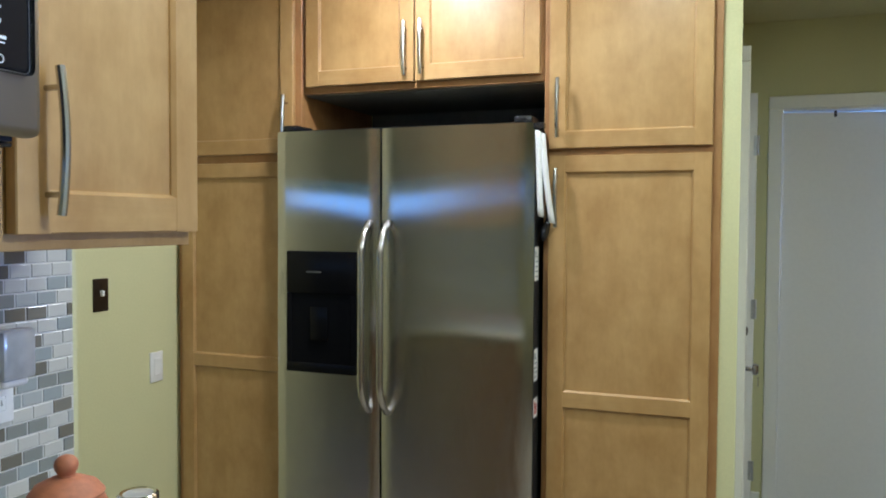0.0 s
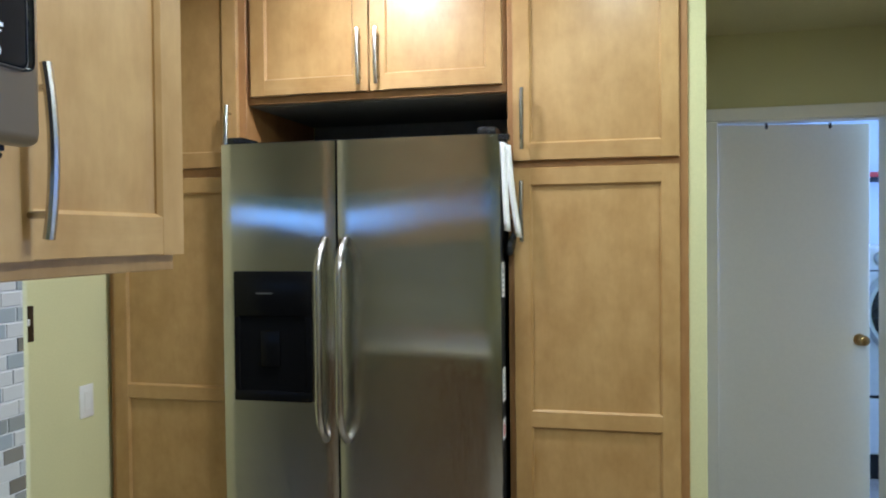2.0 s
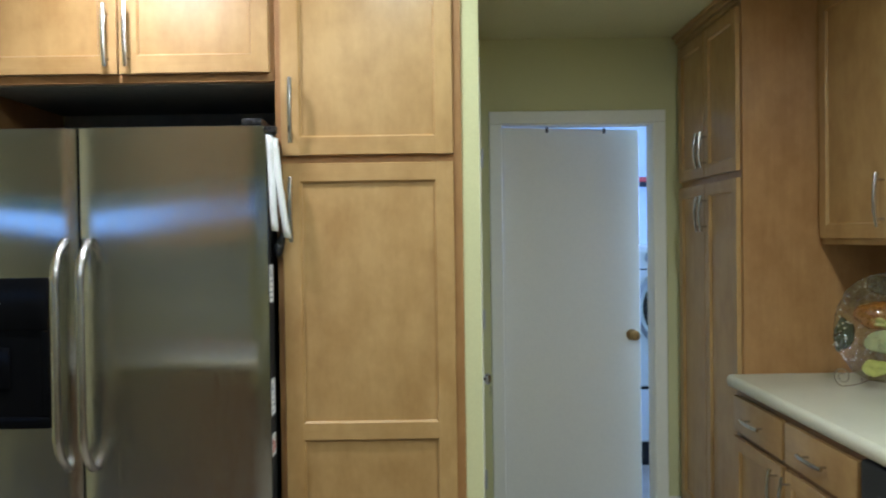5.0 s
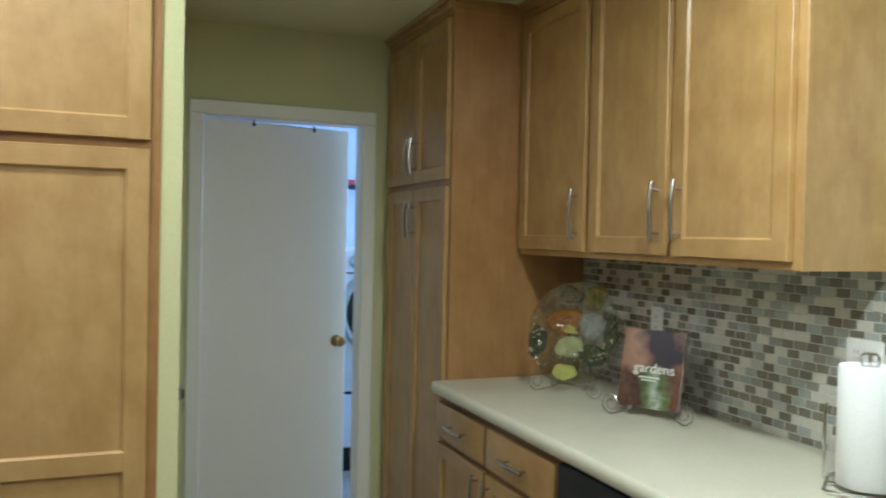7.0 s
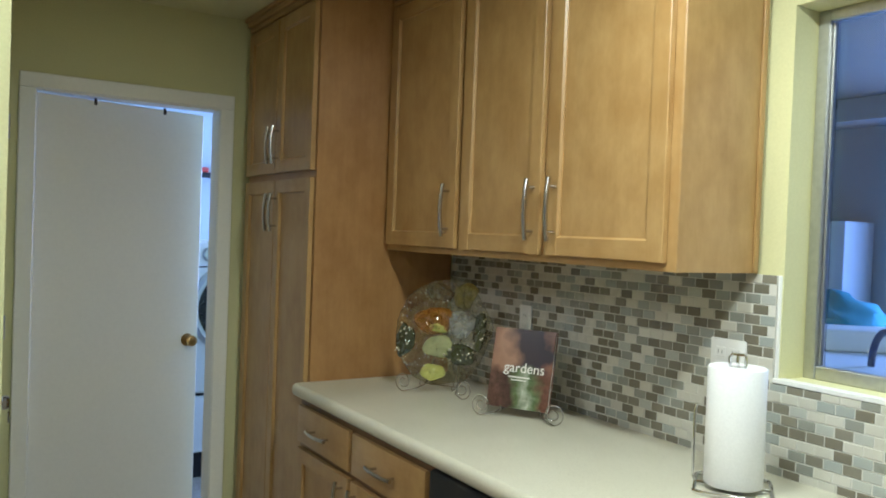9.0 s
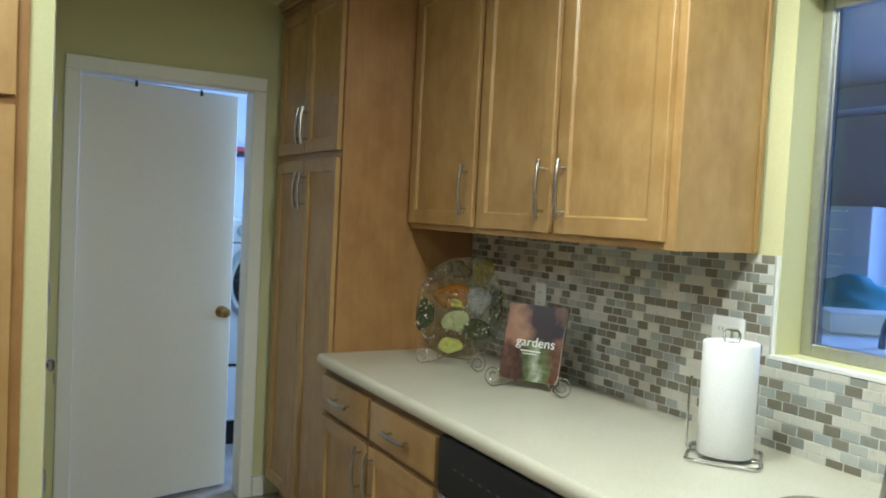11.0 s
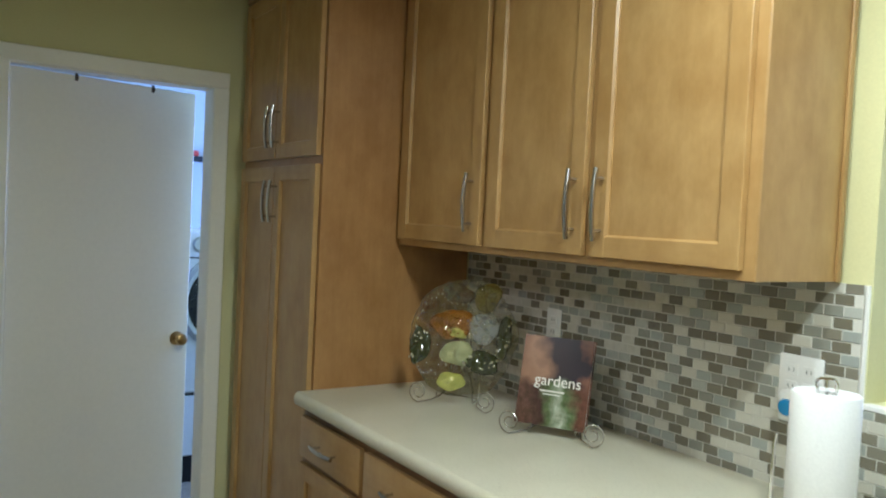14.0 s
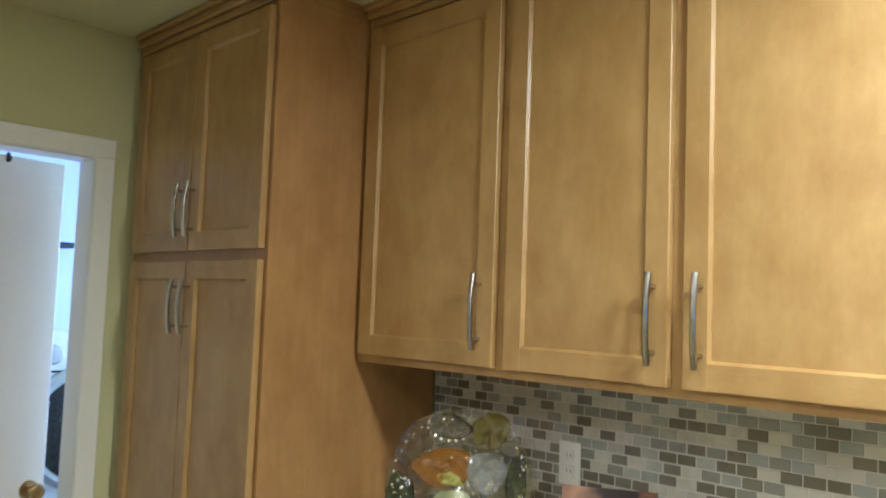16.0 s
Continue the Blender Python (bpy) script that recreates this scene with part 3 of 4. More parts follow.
def worktop():
    """Slab with a rounded front edge and a cut-out for the sink."""
    bm = bmesh.new()
    yA, yB, xB, xF = -1.2, 3.298, XT + 0.002, 0.903
    hole = rounded(SX0, SX1, SY0, SY1, SR)
    lip = 0.018
    outer = [(xB, yB), (xF + lip, yB), (xF + lip, yA), (xB, yA)]
    o = [bm.verts.new((x, y, ZC)) for x, y in outer]
    i = [bm.verts.new((x, y, ZC)) for x, y in hole]
    q = len(hole) // 4
    corner = [0, 1, 2, 3]
    for k in range(4):
        for j in range(q - 1):
            bm.faces.new((o[corner[k]], i[k * q + j], i[k * q + j + 1]))
        nx = (k + 1) % 4
        bm.faces.new((o[k], i[k * q + q - 1], i[(nx * q) % len(hole)], o[nx]))
    low = [bm.verts.new((v.co.x, v.co.y, ZC - 0.026)) for v in i]
    for k in range(len(i)):
        bm.faces.new((i[k], i[(k + 1) % len(i)], low[(k + 1) % len(i)], low[k]))
    bmesh.ops.remove_doubles(bm, verts=bm.verts, dist=0.0004)
    top, bm = bm, bmesh.new()
    # rounded nosing and underside
    prof = [(xF + lip, ZC)] + [(xF + lip - lip * math.sin(radians(a)), ZC - 0.024 + 0.024 * math.cos(radians(a))) for a in range(15, 166, 15)] + [(xF + lip, ZC - 0.050), (xB, ZC - 0.050)]
    prof = [(x, max(z, ZC - 0.050)) for x, z in prof]
    ends = [[bm.verts.new((x, y, z)) for x, z in prof] for y in (yA, yB)]
    for k in range(len(prof) - 2):
        bm.faces.new((ends[0][k], ends[0][k + 1], ends[1][k + 1], ends[1][k]))
    for e, y in zip(ends, (yA, yB)):
        bm.faces.new(e + [bm.verts.new((xB, y, ZC - 0.0005))])
    return top, bm


wt = thing("worktop", "cream speckled solid-surface worktop with rounded front edge", "worktop")
wt_top, wt_edge = worktop()
part("top", wt_top, COUNTER, wt)
part("front_edge", wt_edge, COUNTER, wt, "rounded front edge")
solid("worktop", boxes((-1.408, -0.765, -0.12, 1.12, 0.85, ZW), bevel=0.010, seg=3), COUNTER, "cream speckled worktop below the microwave", "worktop")

sink = bmesh.new()
loops = []
for inset, z, r in ((-0.012, ZC - 0.027, SR + 0.012), (0.0, ZC - 0.029, SR), (0.006, ZC - 0.12, SR), (0.016, ZC - 0.19, SR), (0.05, ZC - 0.215, SR - 0.02), (0.17, ZC - 0.222, 0.03)):
    loops.append([sink.verts.new((x, y, z)) for x, y in rounded(SX0 + inset, SX1 - inset, SY0 + inset, SY1 - inset, r)])
for a, b_ in zip(loops, loops[1:]):
    for k in range(len(a)):
        sink.faces.new((a[k], a[(k + 1) % len(a)], b_[(k + 1) % len(a)], b_[k]))
sink.faces.new(loops[-1])
s = solid("sink", sink, SINKSTEEL, "stainless steel undermount sink with rounded corners", "sink")
md = s.modifiers.new("thickness", "SOLIDIFY")
md.thickness, md.offset = 0.002, 1.0

tap = thing("tap", "brushed nickel tapered tap post with a round chrome top", "tap", pose(1.452, 1.275, ZC))
part("base", lathe([(0.034, 0), (0.034, 0.004), (0.031, 0.010), (0.028, 0.012)], 28), NICKEL, tap)
part("post", lathe([(0.029, 0.010), (0.026, 0.035), (0.0205, 0.075), (0.018, 0.105), (0.0205, 0.122), (0.020, 0.128), (0.012, 0.131)], 28), NICKEL, tap)
part("knob", lathe([(0.010, 0.128), (0.016, 0.133), (0.0225, 0.146), (0.0215, 0.158), (0.014, 0.167), (0.004, 0.169)], 24), CHROME, tap, "round chrome top")

# dishwasher
dw = thing("dishwasher", "stainless dishwasher with black control strip below the worktop", "dishwasher", EAST(0.940, 2.308))
part("body", boxes((0.005, 0.60, 0.0, 0.58, 0.10, 0.818)), MATTBLACK, dw)
part("door", boxes((0.008, 0.597, -0.022, 0.0, 0.12, 0.640), bevel=0.005, seg=2), STEEL, dw, "brushed steel door")
for k in range(7):
    part("button", boxes((0.10 + 0.045 * k, 0.118 + 0.045 * k, -0.0272, -0.0255, 0.732, 0.736)), DIMINK, dw, "faint grey button mark")
part("control_panel", boxes((0.008, 0.597, -0.026, 0.0, 0.645, 0.812), bevel=0.010, seg=3), MATTBLACK, dw, "black control panel")

# ---- refrigerator ----
FRX0, FRX1, FRY, FRZ = -1.694, -0.736, 2.405, 1.766
fr = thing("refrigerator", "stainless side-by-side refrigerator with black sides and ice dispenser", "refrigerator")
part("body", boxes((FRX0 + 0.006, FRX1 - 0.002, FRY + 0.075, 3.07, 0.02, FRZ - 0.012), bevel=0.004), MATTBLACK, fr, "black textured casing")


def fridge_door(x0, x1, label):
    """Slightly crowned steel door with rounded front edges."""
    bm = bmesh.new()
    n, depth = 18, 0.068
    z0, z1 = 0.10, FRZ
    cols = []
    for i in range(n + 1):
        u = i / n
        x = x0 + (x1 - x0) * u
        edge = min(u, 1 - u) * (x1 - x0)
        y = FRY + 0.002 - 0.005 * (1 - (2 * u - 1) ** 2) + (0.010 * (1 - min(edge / 0.014, 1)) ** 2)
        cols.append((x, y))
    rows = 30
    grid = []
    for j in range(rows + 1):
        z = z0 + (z1 - z0) * j / rows
        wav = 0.0010 * math.sin(z * 7.3 + x0 * 2) + 0.0005 * math.sin(z * 15.1)
        grid.append([bm.verts.new((x, y + wav + 0.0008 * math.sin(x * 6 + z * 9), z)) for x, y in cols])
    for a, b_ in zip(grid, grid[1:]):
        for k in range(n):
            bm.faces.new((a[k], a[k + 1], b_[k + 1], b_[k]))
    back = [[bm.verts.new((x, FRY + depth, z)) for x in (x0, x1)] for z in (z0, z1)]
    bm.faces.new(grid[0] + [back[0][1], back[0][0]])
    bm.faces.new(list(reversed(grid[-1])) + [back[1][0], back[1][1]])
    bm.faces.new([r[0] for r in grid] + [back[1][0], back[0][0]])
    bm.faces.new([r[-1] for r in grid] + [back[1][1], back[0][1]])
    bm.faces.new((back[0][0], back[0][1], back[1][1], back[1][0]))
    return part("door", bm, STEEL, fr, label)


SPLIT = -1.280
dl = fridge_door(FRX0, SPLIT - 0.004, "brushed steel freezer door")
dr = fridge_door(SPLIT + 0.004, FRX1, "brushed steel refrigerator door")
part("trim_top", boxes((FRX0 + 0.01, FRX1 - 0.01, FRY + 0.02, FRY + 0.07, FRZ + 0.0005, FRZ + 0.004)), BLACK, fr)
for hx in (FRX0 + 0.012, FRX1 - 0.075):
    part("hinge_cover", boxes((hx, hx + 0.062, FRY + 0.025, FRY + 0.14, FRZ + 0.004, FRZ + 0.026), bevel=0.006, seg=2), BLACK, fr, "black hinge cover")


def fridge_handle(x, door_part):
    z0, z1, out = 0.785, 1.440, 0.060
    pts = [(x, FRY - 0.004, z0)]
    for i in range(21):
        u = i / 20
        z = z0 + 0.004 + (z1 - z0 - 0.008) * u
        k = min(1, min(u, 1 - u) / 0.16)
        pts.append((x, FRY - 0.012 - out * math.sin(k * math.pi / 2) ** 0.8, z))
    pts.append((x, FRY - 0.004, z1))
    return part("handle", tube(pts, 0.0125, 14), NICKEL, door_part, "rounded satin metal handle")


fridge_handle(SPLIT - 0.036, dl)
fridge_handle(SPLIT + 0.034, dr)
DSX0, DSX1, DSZ0, DSZ1 = -1.643, -1.364, 0.904, 1.338
INKY = plain("inky_black", (0.006, 0.006, 0.007), 0.22, 0, 80, 0.1, 0.0)
INKY.node_tree.nodes["Principled BSDF"].inputs["Specular IOR Level"].default_value = 0.12
part("dispenser_panel", boxes((DSX0, DSX1, FRY - 0.014, FRY + 0.004, DSZ1 - 0.15, DSZ1), bevel=0.004, seg=2), INKY, dl, "black dispenser control panel")
part("dispenser_sill", boxes((DSX0, DSX1, FRY - 0.016, FRY + 0.004, DSZ0, DSZ0 + 0.035), bevel=0.004, seg=2), INKY, dl, "black drip sill")
for a, b_ in ((DSX0, DSX0 + 0.022), (DSX1 - 0.022, DSX1)):
    part("dispenser_side", boxes((a, b_, FRY - 0.0138, FRY + 0.004, DSZ0 + 0.0355, DSZ1 - 0.1505), bevel=0.003), INKY, dl)
part("recess", boxes((DSX0 + 0.02, DSX1 - 0.02, FRY - 0.0075, FRY - 0.0050, DSZ0 + 0.03, DSZ1 - 0.145)), INKY, dl, "dark dispenser recess")
part("paddle", boxes((-1.545, -1.475, FRY - 0.0165, FRY - 0.0085, 1.02, 1.14), bevel=0.003, seg=2), INKY, dl, "black dispenser paddle")
part("marking", boxes((-1.56, -1.50, FRY - 0.0148, FRY - 0.0138, 1.262, 1.267)), DIMINK, dl, "faint grey dispenser marking")
part("side_trim", boxes((FRX1 - 0.001, FRX1 + 0.0015, FRY + 0.013, FRY + 0.074, 0.10, FRZ - 0.004)), MATTBLACK, dr, "black door edge")
for z0, z1, red in ((1.255, 1.365, 0), (0.925, 1.030, 0), (0.805, 0.868, 1)):
    st = part("sticker", boxes((FRX1 + 0.0016, FRX1 + 0.0026, FRY + 0.016, FRY + 0.066, z0, z1)), PAPER, fr, "white paper label on the casing")
    n = 5
    part("print", boxes(*[(FRX1 + 0.0027, FRX1 + 0.0031, FRY + 0.020, FRY + (0.060 if k % 2 else 0.048), z0 + 0.012 + (z1 - z0 - 0.03) * k / n, z0 + 0.016 + (z1 - z0 - 0.03) * k / n) for k in range(n)],
                          (FRX1 + 0.0027, FRX1 + 0.0032, FRY + 0.020, FRY + 0.032, z1 - 0.03, z1 - 0.012)), RED if red else GREYINK, st)

sheets = thing("hanging_papers", "folded white papers clipped at the refrigerator's upper edge", "paper", pose(FRX1 + 0.002, FRY + 0.006, 0))
for k, (x0, w, lean, top, bot) in enumerate(((0.0, 0.018, 0.012, 1.742, 1.465), (0.013, 0.018, 0.034, 1.735, 1.445))):
    bm = bmesh.new()
    rows = []
    for i in range(11):
        u = i / 10
        z, x = top + (bot - top) * u, x0 + lean * u ** 1.3
        y = 0.006 * k + 0.003 * math.sin(u * 6 + k)
        rows.append([bm.verts.new((x, y, z)), bm.verts.new((x + w * 0.5, y - 0.003, z - 0.002)), bm.verts.new((x + w, y + 0.004, z - 0.004))])
    for a, b_ in zip(rows, rows[1:]):
        for q in (0, 1):
            bm.faces.new((a[q], a[q + 1], b_[q + 1], b_[q]))
    ob = part("sheet", bm, PAPER, sheets)
    md = ob.modifiers.new("thickness", "SOLIDIFY")
    md.thickness = 0.0012
part("clip", boxes((-0.004, 0.030, -0.006, 0.02, 1.745, 1.765), bevel=0.003), BLACK, sheets, "small black clip")
keys = thing("key_bunch", "dark bunch hanging between refrigerator and pantry cabinet", "keys", pose(FRX1 + 0.028, FRY + 0.055, 0))
for k in range(3):
    part("tag", lathe([(0.006, 0), (0.013 - 0.002 * k, 0.012), (0.012, 0.035), (0.004, 0.05)], 12), BLACK, keys, "", pose(0.004 * k - 0.004, 0.012 * k - 0.012, 1.385 + 0.012 * k))
part("cord", tube([(0, 0, 1.43), (0.004, 0.0, 1.47), (0.0, 0.002, 1.50)], 0.0025, 6), BLACK, keys)

# ---- microwave ----
MX, MY0, MY1, MZ0, MZ1 = -0.902, -0.118, 0.638, 1.545, 1.965
mw = thing("microwave", "stainless over-range microwave with black keypad panel", "microwave", WEST(MX, MY0))
W = MY1 - MY0
part("body", boxes((0, W, 0.012, 0.498, MZ0 + 0.012, MZ1), bevel=0.003), MATTBLACK, mw)
part("front", boxes((0, W, 0.0, 0.03, MZ0, MZ1), bevel=0.012, seg=3), TRIMSTEEL, mw, "brushed steel front")
kp = part("keypad", boxes((W - 0.20, W - 0.018, -0.003, 0.004, MZ0 + 0.070, MZ1 - 0.012), bevel=0.010, seg=3), BLACK, mw, "glossy black keypad")
part("door_glass", boxes((0.03, W - 0.23, -0.003, 0.004, MZ0 + 0.06, MZ1 - 0.03), bevel=0.004), BLACK, mw, "black glass door")
part("vent", boxes((0.02, W - 0.02, 0.03, 0.40, MZ0 - 0.004, MZ0 + 0.008)), MATTBLACK, mw)
part("light_cover", boxes((W - 0.055, W - 0.01, 0.04, 0.10, MZ0 - 0.010, MZ0 - 0.004), bevel=0.002), BLACK, mw)
for k, d in enumerate(("3", "6", "9")):
    letters(d, 0.0088, INK, kp, pose(W - 0.064, -0.0036, MZ0 + 0.158 - 0.0175 * k, 90), "numeral")
part("caption_bars", boxes((W - 0.072, W - 0.056, -0.0042, -0.0032, MZ0 + 0.1065, MZ0 + 0.1100), (W - 0.070, W - 0.058, -0.0042, -0.0032, MZ0 + 0.1015, MZ0 + 0.1030)), INK, kp, "white keypad captions")
part("lamp_symbol", tube([(W - 0.063 + 0.0038 * math.cos(a * math.tau / 12), -0.0036, MZ0 + 0.084 + 0.0046 * math.sin(a * math.tau / 12)) for a in range(12)], 0.0006, 6, closed=True), INK, kp, "white lamp symbol")

# ---- plates, switches ----


def wall_plate(name, label, m, w=0.07, h=0.115, material=PLASTIC, kind="toggle"):
    p = thing(name, label, "switch" if kind in ("toggle", "rocker") else "outlet", m)
    part("plate", boxes((-w / 2, w / 2, -0.006, 0, -h / 2, h / 2), bevel=0.003, seg=2), material, p)
    if kind == "toggle":
        part("toggle", boxes((-0.006, 0.006, -0.018, -0.005, -0.004, 0.016), bevel=0.002), PLASTIC, p, "cream toggle lever")
        part("collar", boxes((-0.010, 0.010, -0.0075, -0.005, -0.016, 0.016), bevel=0.001), material, p)
    elif kind == "rocker":
        part("rocker", boxes((-0.016, 0.016, -0.009, -0.005, -0.033, 0.033), bevel=0.002), PLASTIC, p)
    else:
        for ox in ((-0.023, 0.023) if w > 0.1 else (0.0,)):
            for oz in (-0.02, 0.02):
                part("receptacle", boxes((ox - 0.016, ox + 0.016, -0.008, -0.005, oz - 0.014, oz + 0.014), bevel=0.002), PLASTIC, p)
                part("slots", boxes((ox - 0.007, ox - 0.005, -0.0086, -0.0078, oz - 0.004, oz + 0.006), (ox + 0.005, ox + 0.007, -0.0086, -0.0078, oz - 0.004, oz + 0.006)), VOID, p)
    return p


wall_plate("light_switch", "dark bronze switch plate with cream toggle on yellow wall", WEST(-2.2, 2.08) @ pose(0, 0, 1.184), material=BRONZE)
wall_plate("light_switch", "white rocker switch plate on yellow wall", WEST(-2.2, 2.36) @ pose(0, 0, 0.885), kind="rocker")
wall_plate("wall_outlet", "white outlet plate on the tiled backsplash behind the book", EAST(XT - 0.001, 2.77) @ pose(0, 0, 1.150), kind="outlet")
wall_plate("wall_outlet", "white double outlet plate on the backsplash by the window", EAST(XT - 0.001, 1.868) @ pose(0, 0, 1.145), w=0.116, kind="outlet")
wall_plate("wall_outlet", "white outlet plate on the tiled wall below the microwave", WEST(-1.400, 0.985) @ pose(0, 0, 1.125), kind="outlet")
pl = thing("plug_in_device", "white plug-in freshener with a blue oval front", "air freshener", EAST(XT - 0.010, 1.868) @ pose(0, 0, 1.085))
part("body", boxes((-0.030, 0.030, -0.040, 0.0, -0.040, 0.035), bevel=0.012, seg=3), PLASTIC, pl)
part("front", lathe([(0.020, 0), (0.020, 0.003), (0.012, 0.005)], 24), BLUE, pl, "blue oval front", pose(-0.004, -0.040, -0.004, 90))
pl = thing("plug_in_device", "translucent white plug-in device on the outlet", "night light", WEST(-1.391, 0.985) @ pose(0, 0, 1.185))
part("body", boxes((-0.030, 0.030, -0.045, 0.0, -0.045, 0.01), bevel=0.010, seg=3), PLASTIC, pl)
part("shade", boxes((-0.036, 0.036, -0.055, -0.012, -0.030, 0.062), bevel=0.008, seg=2), FROST, pl, "clear frosted plastic shade")

# ---- things on the worktops ----
pot = thing("terracotta_pot", "orange terracotta lidded pot on the side worktop", "pot", pose(-1.15, 0.905, ZW))
part("base", lathe([(0.038, 0), (0.055, 0.015), (0.066, 0.05), (0.065, 0.085), (0.056, 0.103)], 40), TERRA, pot)
part("lid", lathe([(0.058, 0.102), (0.060, 0.107), (0.049, 0.121), (0.026, 0.132), (0.0145, 0.1345), (0.0132, 0.138), (0.0150, 0.1415), (0.0175, 0.1455), (0.0188, 0.150), (0.0190, 0.154), (0.0180, 0.159), (0.0155, 0.1635), (0.0118, 0.167), (0.0075, 0.169), (0.003, 0.1698)], 40), TERRA, pot, "domed terracotta lid with round knob")
jar = thing("chrome_canister", "small canister with a shiny chrome rim", "canister", pose(-1.14, 1.06, ZW))
part("base", lathe([(0.032, 0), (0.034, 0.004), (0.034, 0.046)], 32), FROST, jar)
part("rim", lathe([(0.035, 0.044), (0.037, 0.047), (0.037, 0.056), (0.032, 0.059), (0.027, 0.057)], 32), CHROME, jar, "chrome rim")
part("face", lathe([(0.0268, 0.050), (0.0268, 0.0575), (0.012, 0.060)], 32), FROST, jar, "pale glass top")


def spiral(cx, cz, y, r0, turns, flip=1, n=34):
    return [(cx + flip * r0 * (1 - 0.72 * i / n) * math.cos(i / n * turns * math.tau - 1.57), y, cz + r0 * (1 - 0.72 * i / n) * math.sin(i / n * turns * math.tau - 1.57)) for i in range(n + 1)]


def easel(label, m, width, height, tilt):
    """Wire stand: scroll feet in front, bent ledge, sloping back and rear leg."""
    e = thing("scroll_stand", label, "display stand", m)
    h = width / 2
    for s, nm in ((-1, "scroll_foot"), (1, "scroll_foot")):
        foot = spiral(s * (h + 0.012), 0.040, -0.075, 0.036, 1.6, s)
        part(nm, tube([(s * h * 0.6, 0.0, 0.028), (s * h * 0.75, -0.05, 0.014)] + foot, 0.0023, 8), NICKEL, e)
        part("ledge", tube([(s * h * 0.6, 0.03, 0.045), (s * h * 0.6, 0.0, 0.028), (s * h * 0.6, -0.045, 0.022), (s * h * 0.6, -0.05, 0.040)], 0.0023, 8), NICKEL, e)
        part("back_bar", tube([(s * h * 0.6, 0.0, 0.028), (s * h * 0.4, height * math.tan(tilt) + 0.02, height)], 0.0023, 8), NICKEL, e)
    part("rear_leg", tube([(-h * 0.4, height * math.tan(tilt) + 0.02, height), (0, height * math.tan(tilt) + 0.024, height + 0.02), (h * 0.4, height * math.tan(tilt) + 0.02, height)], 0.0023, 8), NICKEL, e)
    part("rear_leg", tube([(0, height * math.tan(tilt) + 0.024, height + 0.02), (0, height * math.tan(tilt) + 0.055, 0.004)], 0.0023, 8), NICKEL, e)
    part("cross_bar", tube([(-h * 0.6, 0.0, 0.028), (h * 0.6, 0.0, 0.028)], 0.0023, 8), NICKEL, e)
    return e


FACE = -60          # both stands turn to face the room
easel("brushed wire scroll stand holding a book", pose(1.395, 2.492, ZC, 0, 0, FACE), 0.225, 0.16, radians(14))
easel("brushed wire scroll stand holding a glass plate", pose(1.345, 2.93, ZC, 0, 0, FACE), 0.22, 0.20, radians(12))


def cover_mat():
    m, nt, b = nodes("printed_cover")
    tc = nt.nodes.new("ShaderNodeTexCoord")
    sep = nt.nodes.new("ShaderNodeSeparateXYZ")
    warp = nt.nodes.new("ShaderNodeTexNoise")
    warp.inputs["Scale"].default_value, warp.inputs["Detail"].default_value = 9.0, 3.0
    nt.links.new(tc.outputs["Object"], warp.inputs["Vector"])
    add = nt.nodes.new("ShaderNodeMix")
    add.data_type, add.blend_type = "RGBA", "LINEAR_LIGHT"
    add.inputs["Factor"].default_value = 0.09
    nt.links.new(tc.outputs["Object"], add.inputs[6])
    nt.links.new(warp.outputs["Color"], add.inputs[7])
    nt.links.new(add.outputs[2], sep.inputs[0])

    def remap(sock, a, b2):
        r = nt.nodes.new("ShaderNodeMapRange")
        r.inputs["From Min"].default_value, r.inputs["From Max"].default_value = a, b2
        nt.links.new(sock, r.inputs["Value"])
        return r.outputs["Result"]

    u, v = remap(sep.outputs["X"], -0.11, 0.11), remap(sep.outputs["Z"], 0.0, 0.26)
    top = ramp(nt, u, [(0.0, (0.20, 0.10, 0.065)), (0.25, (0.31, 0.17, 0.11)), (0.46, (0.035, 0.025, 0.03)), (0.88, (0.028, 0.02, 0.028)), (0.98, (0.20, 0.09, 0.06))])
    low = ramp(nt, u, [(0.0, (0.13, 0.06, 0.045)), (0.33, (0.07, 0.03, 0.026)), (0.45, (0.12, 0.16, 0.07)), (0.60, (0.46, 0.48, 0.38)), (0.72, (0.13, 0.18, 0.08)), (0.88, (0.15, 0.06, 0.04))])
    leaf = noise_tex(nt, 46, (1, 1, 1), 4, 0.7)
    low = mixed(nt, low, ramp(nt, leaf, [(0.35, (0.35, 0.4, 0.3)), (0.65, (1, 1, 1))]), 0.8)
    c = mixed(nt, low, top, remap(v, 0.42, 0.56), "MIX")
    nt.links.new(c, b.inputs["Base Color"])
    b.inputs["Roughness"].default_value = 0.22
    return m


COVER = cover_mat()
BW, BH = 0.215, 0.262
book = thing("book", "hardback book with a dark floral cover titled gardens", "book", pose(1.395, 2.492, ZC, 0, 0, FACE) @ pose(-0.02, -0.032, 0.030, -14))
part("pages", boxes((-BW / 2 + 0.003, BW / 2 - 0.004, 0.003, 0.020, 0.004, BH - 0.004)), PAPER, book, "pale page block")
part("front_cover", boxes((-BW / 2, BW / 2, 0.0, 0.003, 0, BH), bevel=0.0008), COVER, book, "printed front cover")
part("back_cover", boxes((-BW / 2, BW / 2, 0.020, 0.023, 0, BH), bevel=0.0008), COVER, book)
part("spine", boxes((-BW / 2, -BW / 2 + 0.003, 0.0031, 0.0199, 0, BH), bevel=0.0006), COVER, book)
letters("gardens", 0.046, COVERINK, book, pose(0.012, -0.0012, 0.118, 90), "title")
